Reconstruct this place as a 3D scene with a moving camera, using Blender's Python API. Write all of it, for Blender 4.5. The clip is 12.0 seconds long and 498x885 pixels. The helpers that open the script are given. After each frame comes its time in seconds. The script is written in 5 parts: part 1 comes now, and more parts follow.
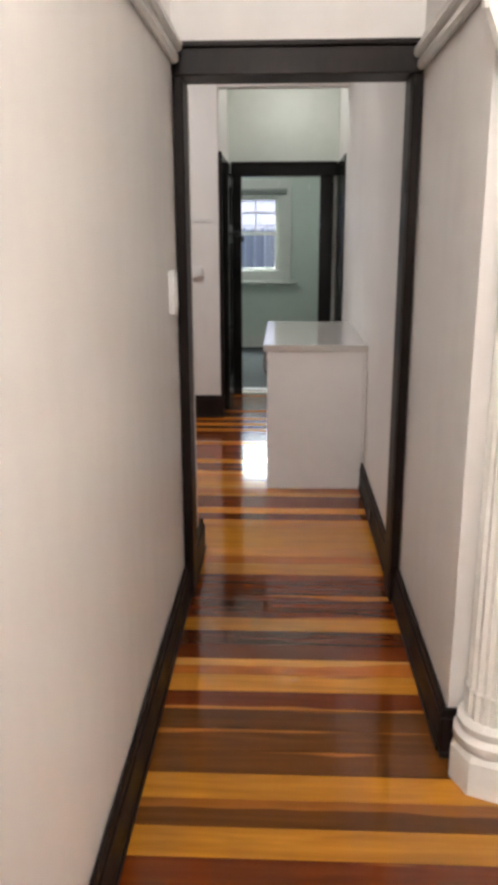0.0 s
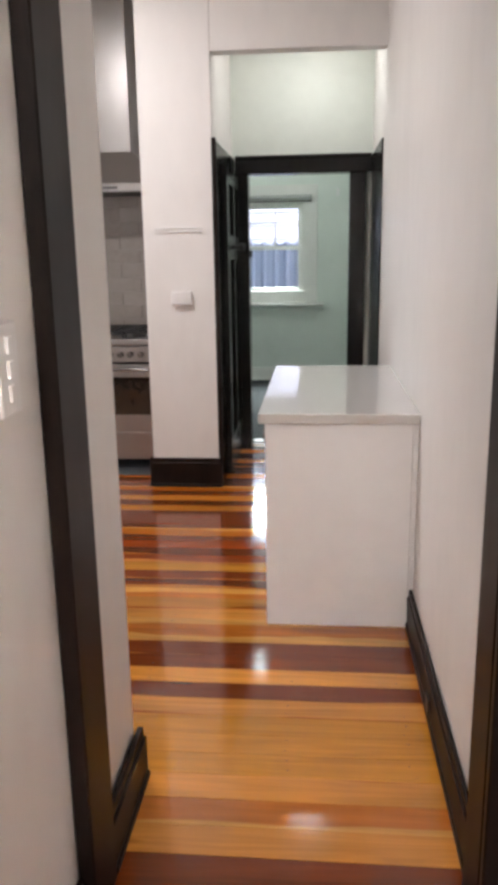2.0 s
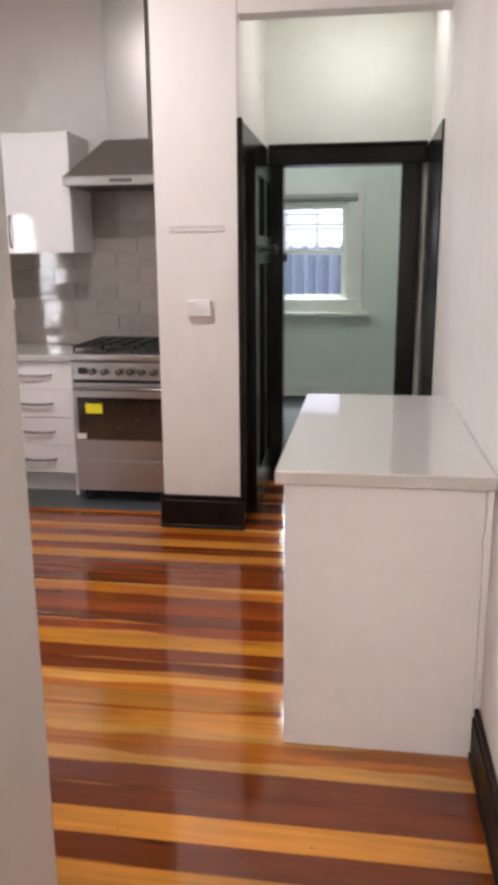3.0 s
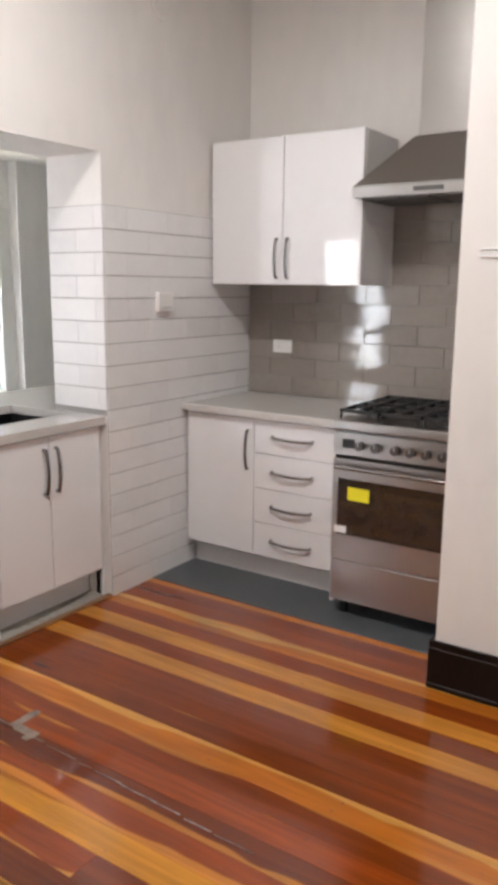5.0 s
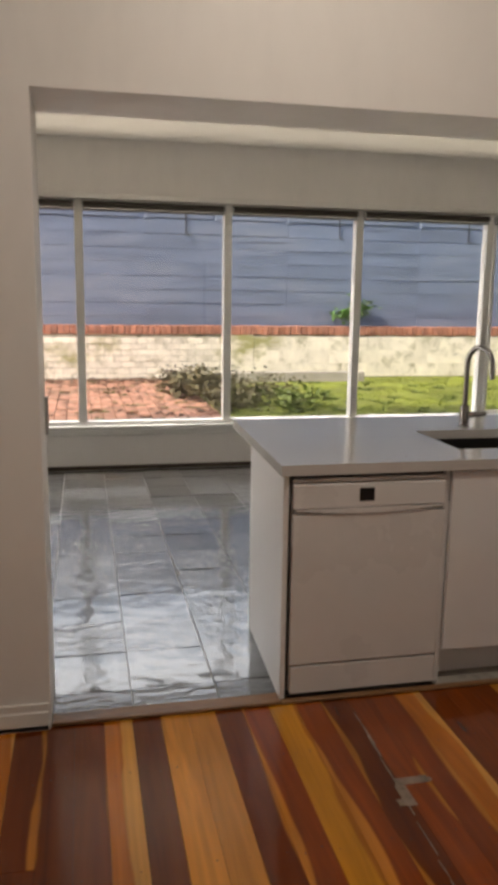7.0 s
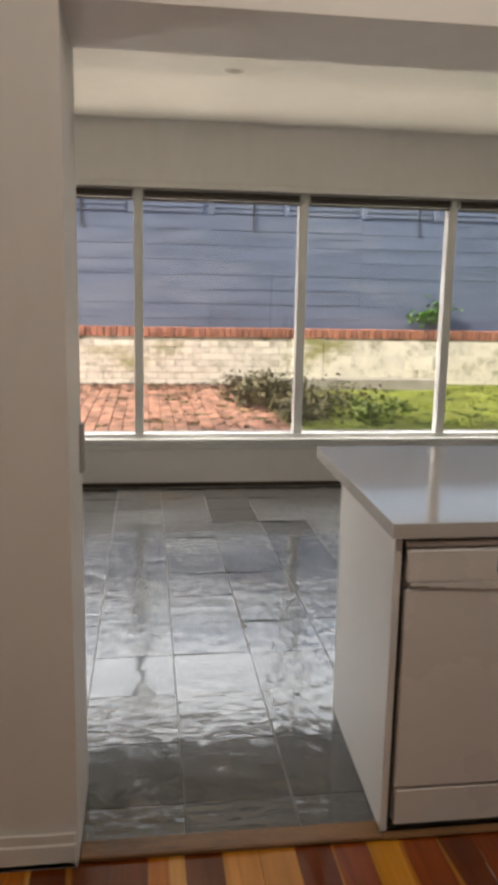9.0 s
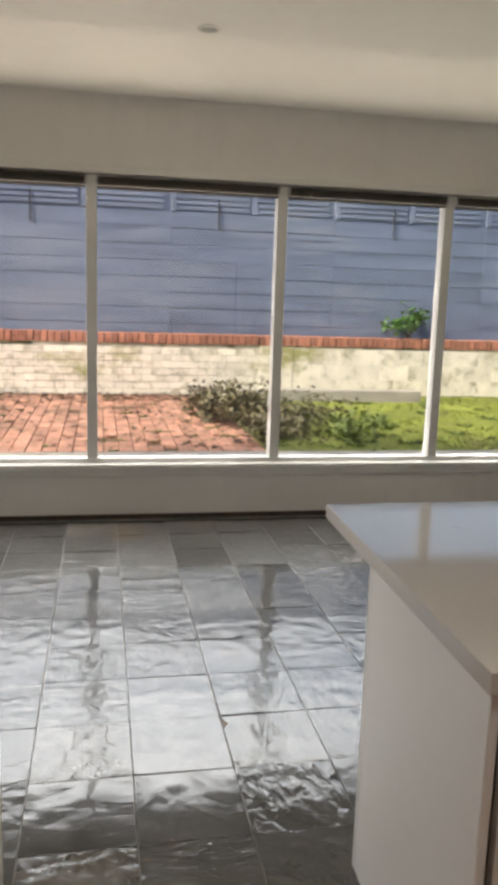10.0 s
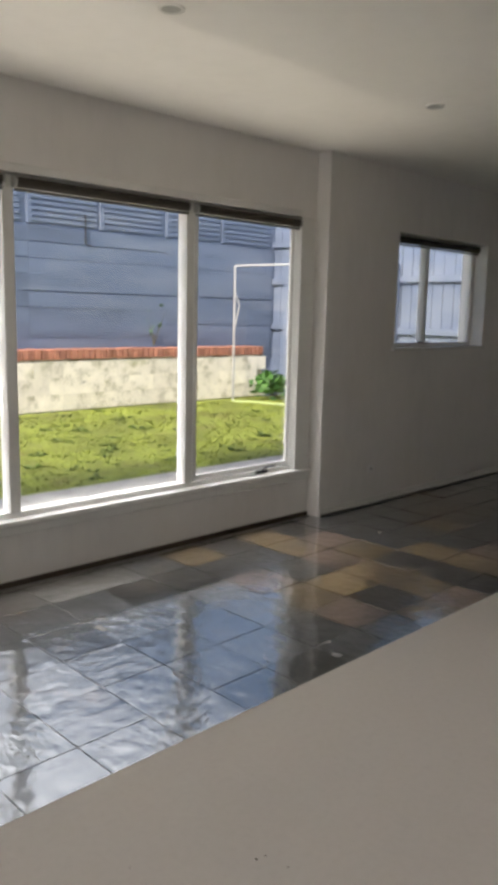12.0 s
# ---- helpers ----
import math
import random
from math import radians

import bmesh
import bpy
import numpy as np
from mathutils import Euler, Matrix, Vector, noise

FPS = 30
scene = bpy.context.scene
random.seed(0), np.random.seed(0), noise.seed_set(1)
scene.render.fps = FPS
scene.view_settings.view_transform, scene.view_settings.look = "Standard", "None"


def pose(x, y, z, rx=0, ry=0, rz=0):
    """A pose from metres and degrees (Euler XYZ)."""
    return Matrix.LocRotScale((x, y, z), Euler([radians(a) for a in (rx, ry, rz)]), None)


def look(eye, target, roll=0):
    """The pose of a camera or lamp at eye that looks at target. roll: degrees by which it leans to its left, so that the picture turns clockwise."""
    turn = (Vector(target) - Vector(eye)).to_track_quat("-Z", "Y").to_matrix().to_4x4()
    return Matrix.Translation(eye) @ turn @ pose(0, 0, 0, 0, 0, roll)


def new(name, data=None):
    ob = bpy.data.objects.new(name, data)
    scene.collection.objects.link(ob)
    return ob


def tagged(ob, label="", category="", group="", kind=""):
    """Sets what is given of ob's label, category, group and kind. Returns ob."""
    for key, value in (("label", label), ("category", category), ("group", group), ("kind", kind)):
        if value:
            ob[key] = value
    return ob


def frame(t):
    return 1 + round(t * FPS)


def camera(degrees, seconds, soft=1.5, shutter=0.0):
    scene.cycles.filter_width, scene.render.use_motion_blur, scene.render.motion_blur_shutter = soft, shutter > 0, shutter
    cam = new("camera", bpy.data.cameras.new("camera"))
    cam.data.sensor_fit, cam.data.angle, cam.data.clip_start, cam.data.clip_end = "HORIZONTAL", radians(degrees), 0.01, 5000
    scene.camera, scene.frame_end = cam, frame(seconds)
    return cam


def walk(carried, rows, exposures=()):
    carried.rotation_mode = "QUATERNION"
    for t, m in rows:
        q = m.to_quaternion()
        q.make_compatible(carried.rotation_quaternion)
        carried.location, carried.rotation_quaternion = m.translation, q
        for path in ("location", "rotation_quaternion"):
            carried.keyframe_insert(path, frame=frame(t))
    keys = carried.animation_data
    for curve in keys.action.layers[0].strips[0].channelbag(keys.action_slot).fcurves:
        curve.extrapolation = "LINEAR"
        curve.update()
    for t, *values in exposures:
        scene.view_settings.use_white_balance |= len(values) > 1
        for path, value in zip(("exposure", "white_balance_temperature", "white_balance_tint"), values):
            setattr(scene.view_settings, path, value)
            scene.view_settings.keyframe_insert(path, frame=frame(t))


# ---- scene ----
cam = camera(35.7, 12.0, soft=5.0)
PATH = [
    (0, (0.097, -0.259, 1.527), (0.011, 1.672, 1.01), -0.2),
    (0.5, (0.129, 0.103, 1.559), (-0.019, 2.031, 1.049), -1.0),
    (1, (0.195, 0.531, 1.545), (0.059, 2.465, 1.057), -0.7),
    (1.5, (0.178, 0.958, 1.528), (0.039, 2.892, 1.042), -0.7),
    (2, (0.207, 1.402, 1.507), (0.032, 3.335, 1.03), -0.9),
    (2.5, (0.243, 1.807, 1.517), (0.027, 3.738, 1.044), -0.8),
    (2.7, (0.239, 1.964, 1.494), (0.001, 3.893, 1.024), -0.6),
    (4.3, (0.087, 3.122, 1.503), (-0.606, 4.953, 1.092), -0.4),
    (4.5, (0.086, 3.255, 1.498), (-0.708, 5.047, 1.096), -0.3),
    (5, (0.056, 3.568, 1.528), (-1.026, 5.202, 1.131), 0.6),
    (5.5, (0.014, 3.866, 1.49), (-1.341, 5.288, 1.112), 0.8),
    (6, (-0.009, 4.084, 1.469), (-1.651, 5.17, 1.112), 1.2),
    (6.5, (0.03, 4.243, 1.485), (-1.821, 4.912, 1.125), 1.3),
    (7, (0.053, 4.244, 1.486), (-1.869, 4.659, 1.122), 0.8),
    (7.5, (0.048, 4.241, 1.486), (-1.899, 4.512, 1.119), 0.7),
    (7.7, (0.03, 4.246, 1.48), (-1.922, 4.485, 1.114), 0.7),
    (9.5, (-1.065, 4.296, 1.473), (-3.01, 4.595, 1.116), 1.6),
    (10, (-1.456, 4.3, 1.489), (-3.389, 4.673, 1.137), 1.8),
    (10.5, (-1.845, 4.367, 1.498), (-3.76, 4.832, 1.158), 1.8),
    (11, (-2.204, 4.425, 1.52), (-4.062, 5.098, 1.206), 1.9),
    (11.5, (-2.523, 4.512, 1.533), (-4.207, 5.548, 1.229), 1.4),
    (12, (-2.753, 4.634, 1.56), (-4.16, 6.019, 1.236), 1.3),
]
walk(cam, [(r[0], look(*r[1:])) for r in PATH],
     [(0, 1.7, 6300, 12), (1, 2.06, 6150, 12), (2.5, 2.25, 6300, 15), (4.5, 2.32, 6450, 17), (5, 2.38, 6250, 11), (5.5, 2.2, 6150, 9), (6, 1.75, 6000, 7), (6.5, 1.15, 6600, 9), (7, 0.98, 7500, 13), (7.5, 0.90, 7600, 14), (9.5, 0.92, 7350, 11), (11, 0.93, 7250, 11), (12, 1.0, 6850, 12)])

# ---- world, sun, large lights ----
world = bpy.data.worlds.new("sky")
scene.world = world
world.use_nodes = True
wn = world.node_tree
sky = wn.nodes.new("ShaderNodeTexSky")
sky.sky_type = "NISHITA"
sky.sun_disc = False
sky.sun_elevation = radians(41)
sky.sun_rotation = radians(160)
sky.air_density, sky.dust_density = 1.0, 2.5
wn.links.new(sky.outputs["Color"], wn.nodes["Background"].inputs["Color"])
wn.nodes["Background"].inputs["Strength"].default_value = 0.15

sun = new("sun", bpy.data.lights.new("sun", "SUN"))
sun.data.energy, sun.data.angle, sun.data.color = 2.6, radians(15), (1.0, 0.95, 0.87)
sun.matrix_world = look((-4, -8, 13), (-9, 6, 0))


def bulb(name, p, watts, colour, radius=0.1):
    ob = new(name, bpy.data.lights.new(name, "POINT"))
    ob.data.energy, ob.data.color, ob.data.shadow_soft_size = watts, colour, radius
    ob.location = p
    return ob



def strip_light(name, eye, target, w, h, watts, colour, spread):
    """Daylight standing in a window's opening, thrown into the room within a limited fan."""
    ob = new(name, bpy.data.lights.new(name, "AREA"))
    ob.data.shape, ob.data.size, ob.data.size_y, ob.data.spread = "RECTANGLE", w, h, radians(spread)
    ob.data.energy, ob.data.color = watts, colour
    ob.matrix_world = look(eye, target)
    return ob


# sky light falling in and garden light thrown up through the long window; sky light through the far window
for zc in (0.66, 1.13, 1.60, 2.07):
    strip_light("window_sky_light", (-6.98, 6.02, zc), (-6.98 + 0.42, 6.02, zc - 0.91), 6.0, 0.46, 11.5, (0.93, 0.97, 1.0), 92)
strip_light("window_ground_light", (-6.98, 6.02, 1.0), (-6.98 + 0.47, 6.02, 1.88), 6.0, 1.1, 9.5, (1.0, 0.93, 0.80), 92)
strip_light("garden_door_light", (-3.93, 2.60, 1.15), (-3.80, 3.60, 1.02), 0.34, 1.75, 4.5, (0.95, 0.98, 1.0), 150)
strip_light("far_window_light", (-0.48, 10.95, 1.75), (-0.48, 10.95 - 0.62, 0.95), 0.9, 0.6, 7, (0.88, 1.0, 0.93), 80)
# ceiling lamps of hall and passage; the kitchen's is unseen, added as fill
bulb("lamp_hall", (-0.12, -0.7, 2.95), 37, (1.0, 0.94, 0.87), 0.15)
strip_light("kitchen_fill_light", (-1.35, 5.0, 3.20), (-1.35, 5.0, 0), 0.5, 0.5, 9, (1.0, 0.95, 0.90), 180)
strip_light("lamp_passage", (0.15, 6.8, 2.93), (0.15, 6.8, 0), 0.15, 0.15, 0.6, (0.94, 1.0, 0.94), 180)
# unseen lamp added to lift the far room's pale walls
bulb("far_room_fill_light", (-0.5, 9.1, 3.0), 5, (0.90, 1.0, 0.93), 0.15)

# ---- materials ----


def mat(name, colour, rough=0.5, metal=0.0, var=0.06, scale=3.0, bump=0.0, bscale=60.0, coat=0.0, coat_ior=1.5, stretch=(1, 1, 1), per=0.0, dark=None, spec=0.5, fine=0.5, stain=None, riven=0.0):
    """Principled surface: colour varied by broad and fine noise, with bump; per: spread from piece to piece."""
    m = bpy.data.materials.new(name)
    m.use_nodes = True
    nt = m.node_tree
    b = nt.nodes["Principled BSDF"]
    b.inputs["Roughness"].default_value, b.inputs["Metallic"].default_value = rough, metal
    b.inputs["Coat Weight"].default_value, b.inputs["Coat Roughness"].default_value = coat, 0.08
    b.inputs["Specular IOR Level"].default_value, b.inputs["Coat IOR"].default_value = spec, coat_ior
    tc = nt.nodes.new("ShaderNodeTexCoord")
    mp = nt.nodes.new("ShaderNodeMapping")
    mp.inputs["Scale"].default_value = stretch
    nt.links.new(tc.outputs["Object"], mp.inputs["Vector"])
    vec = mp.outputs["Vector"]
    oi = nt.nodes.new("ShaderNodeObjectInfo")
    if per > 0:
        add = nt.nodes.new("ShaderNodeVectorMath")
        add.operation = "MULTIPLY_ADD"
        comb = nt.nodes.new("ShaderNodeCombineXYZ")
        for k in range(3):
            nt.links.new(oi.outputs["Random"], comb.inputs[k])
        nt.links.new(comb.outputs[0], add.inputs[0])
        add.inputs[1].default_value = (37, 91, 53)
        nt.links.new(vec, add.inputs[2])
        vec = add.outputs[0]
    n1 = nt.nodes.new("ShaderNodeTexNoise")
    n1.inputs["Scale"].default_value, n1.inputs["Detail"].default_value = scale, 4
    n2 = nt.nodes.new("ShaderNodeTexNoise")
    n2.inputs["Scale"].default_value, n2.inputs["Detail"].default_value = scale * 9, 3
    for n in (n1, n2):
        nt.links.new(vec, n.inputs["Vector"])
    mixn = nt.nodes.new("ShaderNodeMath")
    mixn.operation = "MULTIPLY_ADD"
    nt.links.new(n2.outputs["Fac"], mixn.inputs[0])
    mixn.inputs[1].default_value = fine
    nt.links.new(n1.outputs["Fac"], mixn.inputs[2])
    ramp = nt.nodes.new("ShaderNodeValToRGB")
    lo = dark or [c * (1 - 2.2 * var) for c in colour]
    hi = [min(1, c * (1 + 1.6 * var)) for c in colour]
    ramp.color_ramp.elements[0].position, ramp.color_ramp.elements[1].position = 0.5, 1.0
    ramp.color_ramp.elements[0].color, ramp.color_ramp.elements[1].color = (*lo, 1), (*hi, 1)
    mid = ramp.color_ramp.elements.new(0.72)
    mid.color = (*colour, 1)
    nt.links.new(mixn.outputs[0], ramp.inputs["Fac"])
    out = ramp.outputs["Color"]
    if per > 0:
        hsv = nt.nodes.new("ShaderNodeHueSaturation")
        mr = nt.nodes.new("ShaderNodeMapRange")
        mr.inputs["To Min"].default_value, mr.inputs["To Max"].default_value = 1 - per, 1 + per
        nt.links.new(oi.outputs["Random"], mr.inputs["Value"])
        nt.links.new(mr.outputs[0], hsv.inputs["Value"])
        nt.links.new(out, hsv.inputs["Color"])
        out = hsv.outputs["Color"]
    for colour2, sscale, edge, squash in stain or ():
        geo = nt.nodes.new("ShaderNodeNewGeometry")
        sm = nt.nodes.new("ShaderNodeMapping")
        sm.inputs["Scale"].default_value = squash
        sn = nt.nodes.new("ShaderNodeTexNoise")
        sn.inputs["Scale"].default_value, sn.inputs["Detail"].default_value, sn.inputs["Roughness"].default_value = sscale, 6, 0.65
        sr = nt.nodes.new("ShaderNodeMapRange")
        sr.inputs["From Min"].default_value, sr.inputs["From Max"].default_value = edge, edge + 0.12
        mx = nt.nodes.new("ShaderNodeMixRGB")
        mx.inputs["Color2"].default_value = (*colour2, 1)
        nt.links.new(geo.outputs["Position"], sm.inputs["Vector"])
        nt.links.new(sm.outputs["Vector"], sn.inputs["Vector"])
        nt.links.new(sn.outputs["Fac"], sr.inputs["Value"])
        nt.links.new(sr.outputs[0], mx.inputs["Fac"])
        nt.links.new(out, mx.inputs["Color1"])
        out = mx.outputs["Color"]
    nt.links.new(out, b.inputs["Base Color"])
    rr = nt.nodes.new("ShaderNodeMapRange")
    rr.inputs["To Min"].default_value, rr.inputs["To Max"].default_value = max(0.02, rough * 0.8), min(1, rough * 1.2)
    nt.links.new(n1.outputs["Fac"], rr.inputs["Value"])
    nt.links.new(rr.outputs[0], b.inputs["Roughness"])
    if bump > 0:
        n3 = nt.nodes.new("ShaderNodeTexNoise")
        n3.inputs["Scale"].default_value, n3.inputs["Detail"].default_value = bscale, 4
        nt.links.new(vec, n3.inputs["Vector"])
        bp = nt.nodes.new("ShaderNodeBump")
        bp.inputs["Strength"].default_value, bp.inputs["Distance"].default_value = bump, 0.01
        height = n3.outputs["Fac"]
        if riven > 0:
            n3.inputs["Distortion"].default_value = 0.6
            n4 = nt.nodes.new("ShaderNodeTexNoise")
            n4.inputs["Scale"].default_value, n4.inputs["Detail"].default_value, n4.inputs["Distortion"].default_value = bscale * 0.8, 5, 1.0
            nt.links.new(vec, n4.inputs["Vector"])
            snap = nt.nodes.new("ShaderNodeMath")
            snap.operation = "SNAP"
            snap.inputs[1].default_value = 0.085
            nt.links.new(n4.outputs["Fac"], snap.inputs[0])
            addh = nt.nodes.new("ShaderNodeMath")
            addh.operation = "MULTIPLY_ADD"
            addh.inputs[1].default_value = riven
            nt.links.new(snap.outputs[0], addh.inputs[0])
            nt.links.new(height, addh.inputs[2])
            height = addh.outputs[0]
            cleft = nt.nodes.new("ShaderNodeMapRange")
            cleft.inputs["To Min"].default_value, cleft.inputs["To Max"].default_value = bump * 0.22, bump * 1.3
            nt.links.new(oi.outputs["Random"], cleft.inputs["Value"])
            nt.links.new(cleft.outputs[0], bp.inputs["Strength"])
        nt.links.new(height, bp.inputs["Height"])
        nt.links.new(bp.outputs["Normal"], b.inputs["Normal"])
        if coat > 0:
            nt.links.new(bp.outputs["Normal"], b.inputs["Coat Normal"])
    return m


def plank(name, colour, second, band, rough=0.10):
    """Varnished floorboard: long wavy grain along x, broad tone drift, small dark knots, dull scratches."""
    m = bpy.data.materials.new(name)
    m.use_nodes = True
    nt = m.node_tree
    b = nt.nodes["Principled BSDF"]
    b.inputs["Coat Weight"].default_value, b.inputs["Coat Roughness"].default_value, b.inputs["Specular IOR Level"].default_value = 0.22, 0.06, 0.5
    tc = nt.nodes.new("ShaderNodeTexCoord")
    oi = nt.nodes.new("ShaderNodeObjectInfo")
    comb = nt.nodes.new("ShaderNodeCombineXYZ")
    for k in range(3):
        nt.links.new(oi.outputs["Random"], comb.inputs[k])
    off = nt.nodes.new("ShaderNodeVectorMath")
    off.operation = "MULTIPLY_ADD"
    off.inputs[1].default_value = (37, 91, 53)
    nt.links.new(comb.outputs[0], off.inputs[0])
    nt.links.new(tc.outputs["Object"], off.inputs[2])

    def grain(stretch, scale, detail, distort=0.0, kind="ShaderNodeTexNoise"):
        mp = nt.nodes.new("ShaderNodeMapping")
        mp.inputs["Scale"].default_value = stretch
        nt.links.new(off.outputs[0], mp.inputs["Vector"])
        n = nt.nodes.new(kind)
        n.inputs["Scale"].default_value = scale
        if kind == "ShaderNodeTexNoise":
            n.inputs["Detail"].default_value, n.inputs["Distortion"].default_value = detail, distort
        nt.links.new(mp.outputs["Vector"], n.inputs["Vector"])
        return n

    def mapped(socket, a, z, lo, hi):
        r = nt.nodes.new("ShaderNodeMapRange")
        for key, v in (("From Min", a), ("From Max", z), ("To Min", lo), ("To Max", hi)):
            r.inputs[key].default_value = v
        nt.links.new(socket, r.inputs["Value"])
        return r.outputs[0]

    def mul(a, c):
        q = nt.nodes.new("ShaderNodeMath")
        q.operation = "MULTIPLY"
        nt.links.new(a, q.inputs[0])
        nt.links.new(c, q.inputs[1])
        return q.outputs[0]

    def calc(op, p, q):
        node = nt.nodes.new("ShaderNodeMath")
        node.operation = op
        for sock, v in zip(node.inputs, (p, q)):
            if isinstance(v, (int, float)):
                sock.default_value = v
            else:
                nt.links.new(v, sock)
        return node.outputs[0]

    streak = mapped(grain((0.45, 6, 6), 2.0, 3, 2.6).outputs["Fac"], 0.3, 0.7, 0.80, 1.16)
    fine = mapped(grain((1.2, 40, 40), 2.0, 2, 0.4).outputs["Fac"], 0.3, 0.7, 0.93, 1.05)
    drift = mapped(grain((0.5, 2, 2), 1.6, 2).outputs["Fac"], 0.3, 0.7, 0.80, 1.18)
    knot = mapped(grain((1.3, 6.5, 6.5), 1.0, 0, 0, "ShaderNodeTexVoronoi").outputs["Distance"], 0.03, 0.10, 0.45, 1.0)
    each = mapped(oi.outputs["Random"], 0, 1, 0.84, 1.16)
    value = mul(mul(mul(streak, fine), mul(drift, knot)), each)
    # sapwood (or heartwood) runs along one edge of a board with a wandering border
    sep = nt.nodes.new("ShaderNodeSeparateXYZ")
    nt.links.new(tc.outputs["Object"], sep.inputs[0])
    across = calc("MULTIPLY", sep.outputs["Y"], 10.0)
    flip = calc("GREATER_THAN", calc("FRACT", calc("MULTIPLY", oi.outputs["Random"], 13.7), 0), 0.5)
    edge = calc("ABSOLUTE", calc("SUBTRACT", across, flip), 0)
    wander = mapped(grain((0.9, 0.8, 0.8), 1.3, 2, 0.6).outputs["Fac"], 0.25, 0.75, -0.34, 0.34)
    reach = mapped(calc("FRACT", calc("MULTIPLY", oi.outputs["Random"], 29.3), 0), 0, 1, -0.25, band)
    mask = mapped(calc("SUBTRACT", calc("ADD", wander, reach), edge), -0.03, 0.05, 0.0, 1.0)
    two = nt.nodes.new("ShaderNodeMixRGB")
    two.inputs["Color1"].default_value, two.inputs["Color2"].default_value = (*colour, 1), (*second, 1)
    nt.links.new(mask, two.inputs["Fac"])
    hsv = nt.nodes.new("ShaderNodeHueSaturation")
    nt.links.new(two.outputs["Color"], hsv.inputs["Color"])
    nt.links.new(value, hsv.inputs["Value"])
    nt.links.new(hsv.outputs["Color"], b.inputs["Base Color"])
    worn = grain((0.8, 3, 3), 3.0, 5)
    nt.links.new(mapped(worn.outputs["Fac"], 0.35, 0.7, rough * 0.75, rough * 1.5), b.inputs["Roughness"])
    bp = nt.nodes.new("ShaderNodeBump")
    bp.inputs["Strength"].default_value, bp.inputs["Distance"].default_value = 0.02, 0.01
    nt.links.new(grain((0.5, 8, 8), 5, 3).outputs["Fac"], bp.inputs["Height"])
    nt.links.new(bp.outputs["Normal"], b.inputs["Normal"])
    return m


def glass(name, tint=(1, 1, 1), rough=0.0):
    m = bpy.data.materials.new(name)
    m.use_nodes = True
    b = m.node_tree.nodes["Principled BSDF"]
    b.inputs["Base Color"].default_value = (*tint, 1)
    b.inputs["Transmission Weight"].default_value, b.inputs["Roughness"].default_value = 1.0, rough
    b.inputs["IOR"].default_value = 1.45
    return m


def glow(name, colour, strength):
    m = bpy.data.materials.new(name)
    m.use_nodes = True
    b = m.node_tree.nodes["Principled BSDF"]
    b.inputs["Emission Color"].default_value, b.inputs["Emission Strength"].default_value = (*colour, 1), strength
    return m


M = {}
M["wall"] = mat("white_wall_paint", (0.80, 0.775, 0.75), 0.5, var=0.025, scale=1.3, bump=0.08, bscale=6, stretch=(1, 1, 0.4))
M["wall_far"] = mat("pale_green_wall_paint", (0.72, 0.765, 0.715), 0.5, var=0.02, scale=1.3, bump=0.04, bscale=40)
M["ceiling"] = mat("ceiling_paint", (0.80, 0.78, 0.74), 0.6, var=0.02, scale=1.0, bump=0.03, bscale=50)
M["trim_white"] = mat("white_gloss_trim", (0.80, 0.79, 0.76), 0.25, var=0.02, scale=5, bump=0.02)
M["dark"] = mat("dark_stained_wood", (0.011, 0.006, 0.0045), 0.45, var=0.25, scale=4, stretch=(2, 2, 0.4), bump=0.02, bscale=20, spec=0.18)
M["black"] = mat("black_gloss_paint", (0.005, 0.005, 0.005), 0.22, var=0.2, scale=5, bump=0.02, spec=0.3)
M["lam"] = mat("white_gloss_laminate", (0.85, 0.845, 0.855), 0.06, var=0.01, scale=2)
M["lam_matt"] = mat("white_satin_laminate", (0.78, 0.77, 0.77), 0.35, var=0.015, scale=2)
M["stone"] = mat("white_stone_worktop", (0.58, 0.56, 0.54), 0.08, var=0.014, scale=90, coat=0.2)
M["steel"] = mat("brushed_steel", (0.39, 0.375, 0.36), 0.32, 1.0, var=0.012, scale=2, stretch=(1, 1, 1))
M["chrome"] = mat("satin_chrome", (0.30, 0.29, 0.29), 0.2, 1.0, var=0.03, scale=8)
M["darksteel"] = mat("dark_steel", (0.12, 0.115, 0.11), 0.35, 1.0, var=0.06, scale=6)
M["iron"] = mat("cast_iron", (0.015, 0.015, 0.015), 0.55, var=0.1, scale=20, bump=0.1)
M["ovenglass"] = mat("oven_glass", (0.032, 0.022, 0.016), 0.06, var=0.05, scale=2, coat=0.6)
M["enamel"] = mat("white_enamel", (0.76, 0.745, 0.74), 0.28, var=0.01, scale=3)
M["plastic"] = mat("white_plastic", (0.82, 0.81, 0.80), 0.32, var=0.02, scale=8)
M["greyplastic"] = mat("grey_plastic", (0.35, 0.35, 0.34), 0.4, var=0.04, scale=8)
M["blackplastic"] = mat("black_plastic", (0.012, 0.012, 0.014), 0.3, var=0.1, scale=8)
M["yellow"] = mat("yellow_paper", (0.80, 0.72, 0.01), 0.6, var=0.04, scale=8)
M["paper"] = mat("white_paper", (0.75, 0.73, 0.70), 0.6, var=0.03, scale=8)
M["tile"] = mat("white_wall_tile", (0.80, 0.79, 0.79), 0.12, var=0.02, scale=3, bump=0.03, bscale=12, per=0.025)
M["greytile"] = mat("taupe_gloss_tile", (0.30, 0.265, 0.24), 0.05, var=0.06, scale=3, bump=0.04, bscale=9, per=0.05)
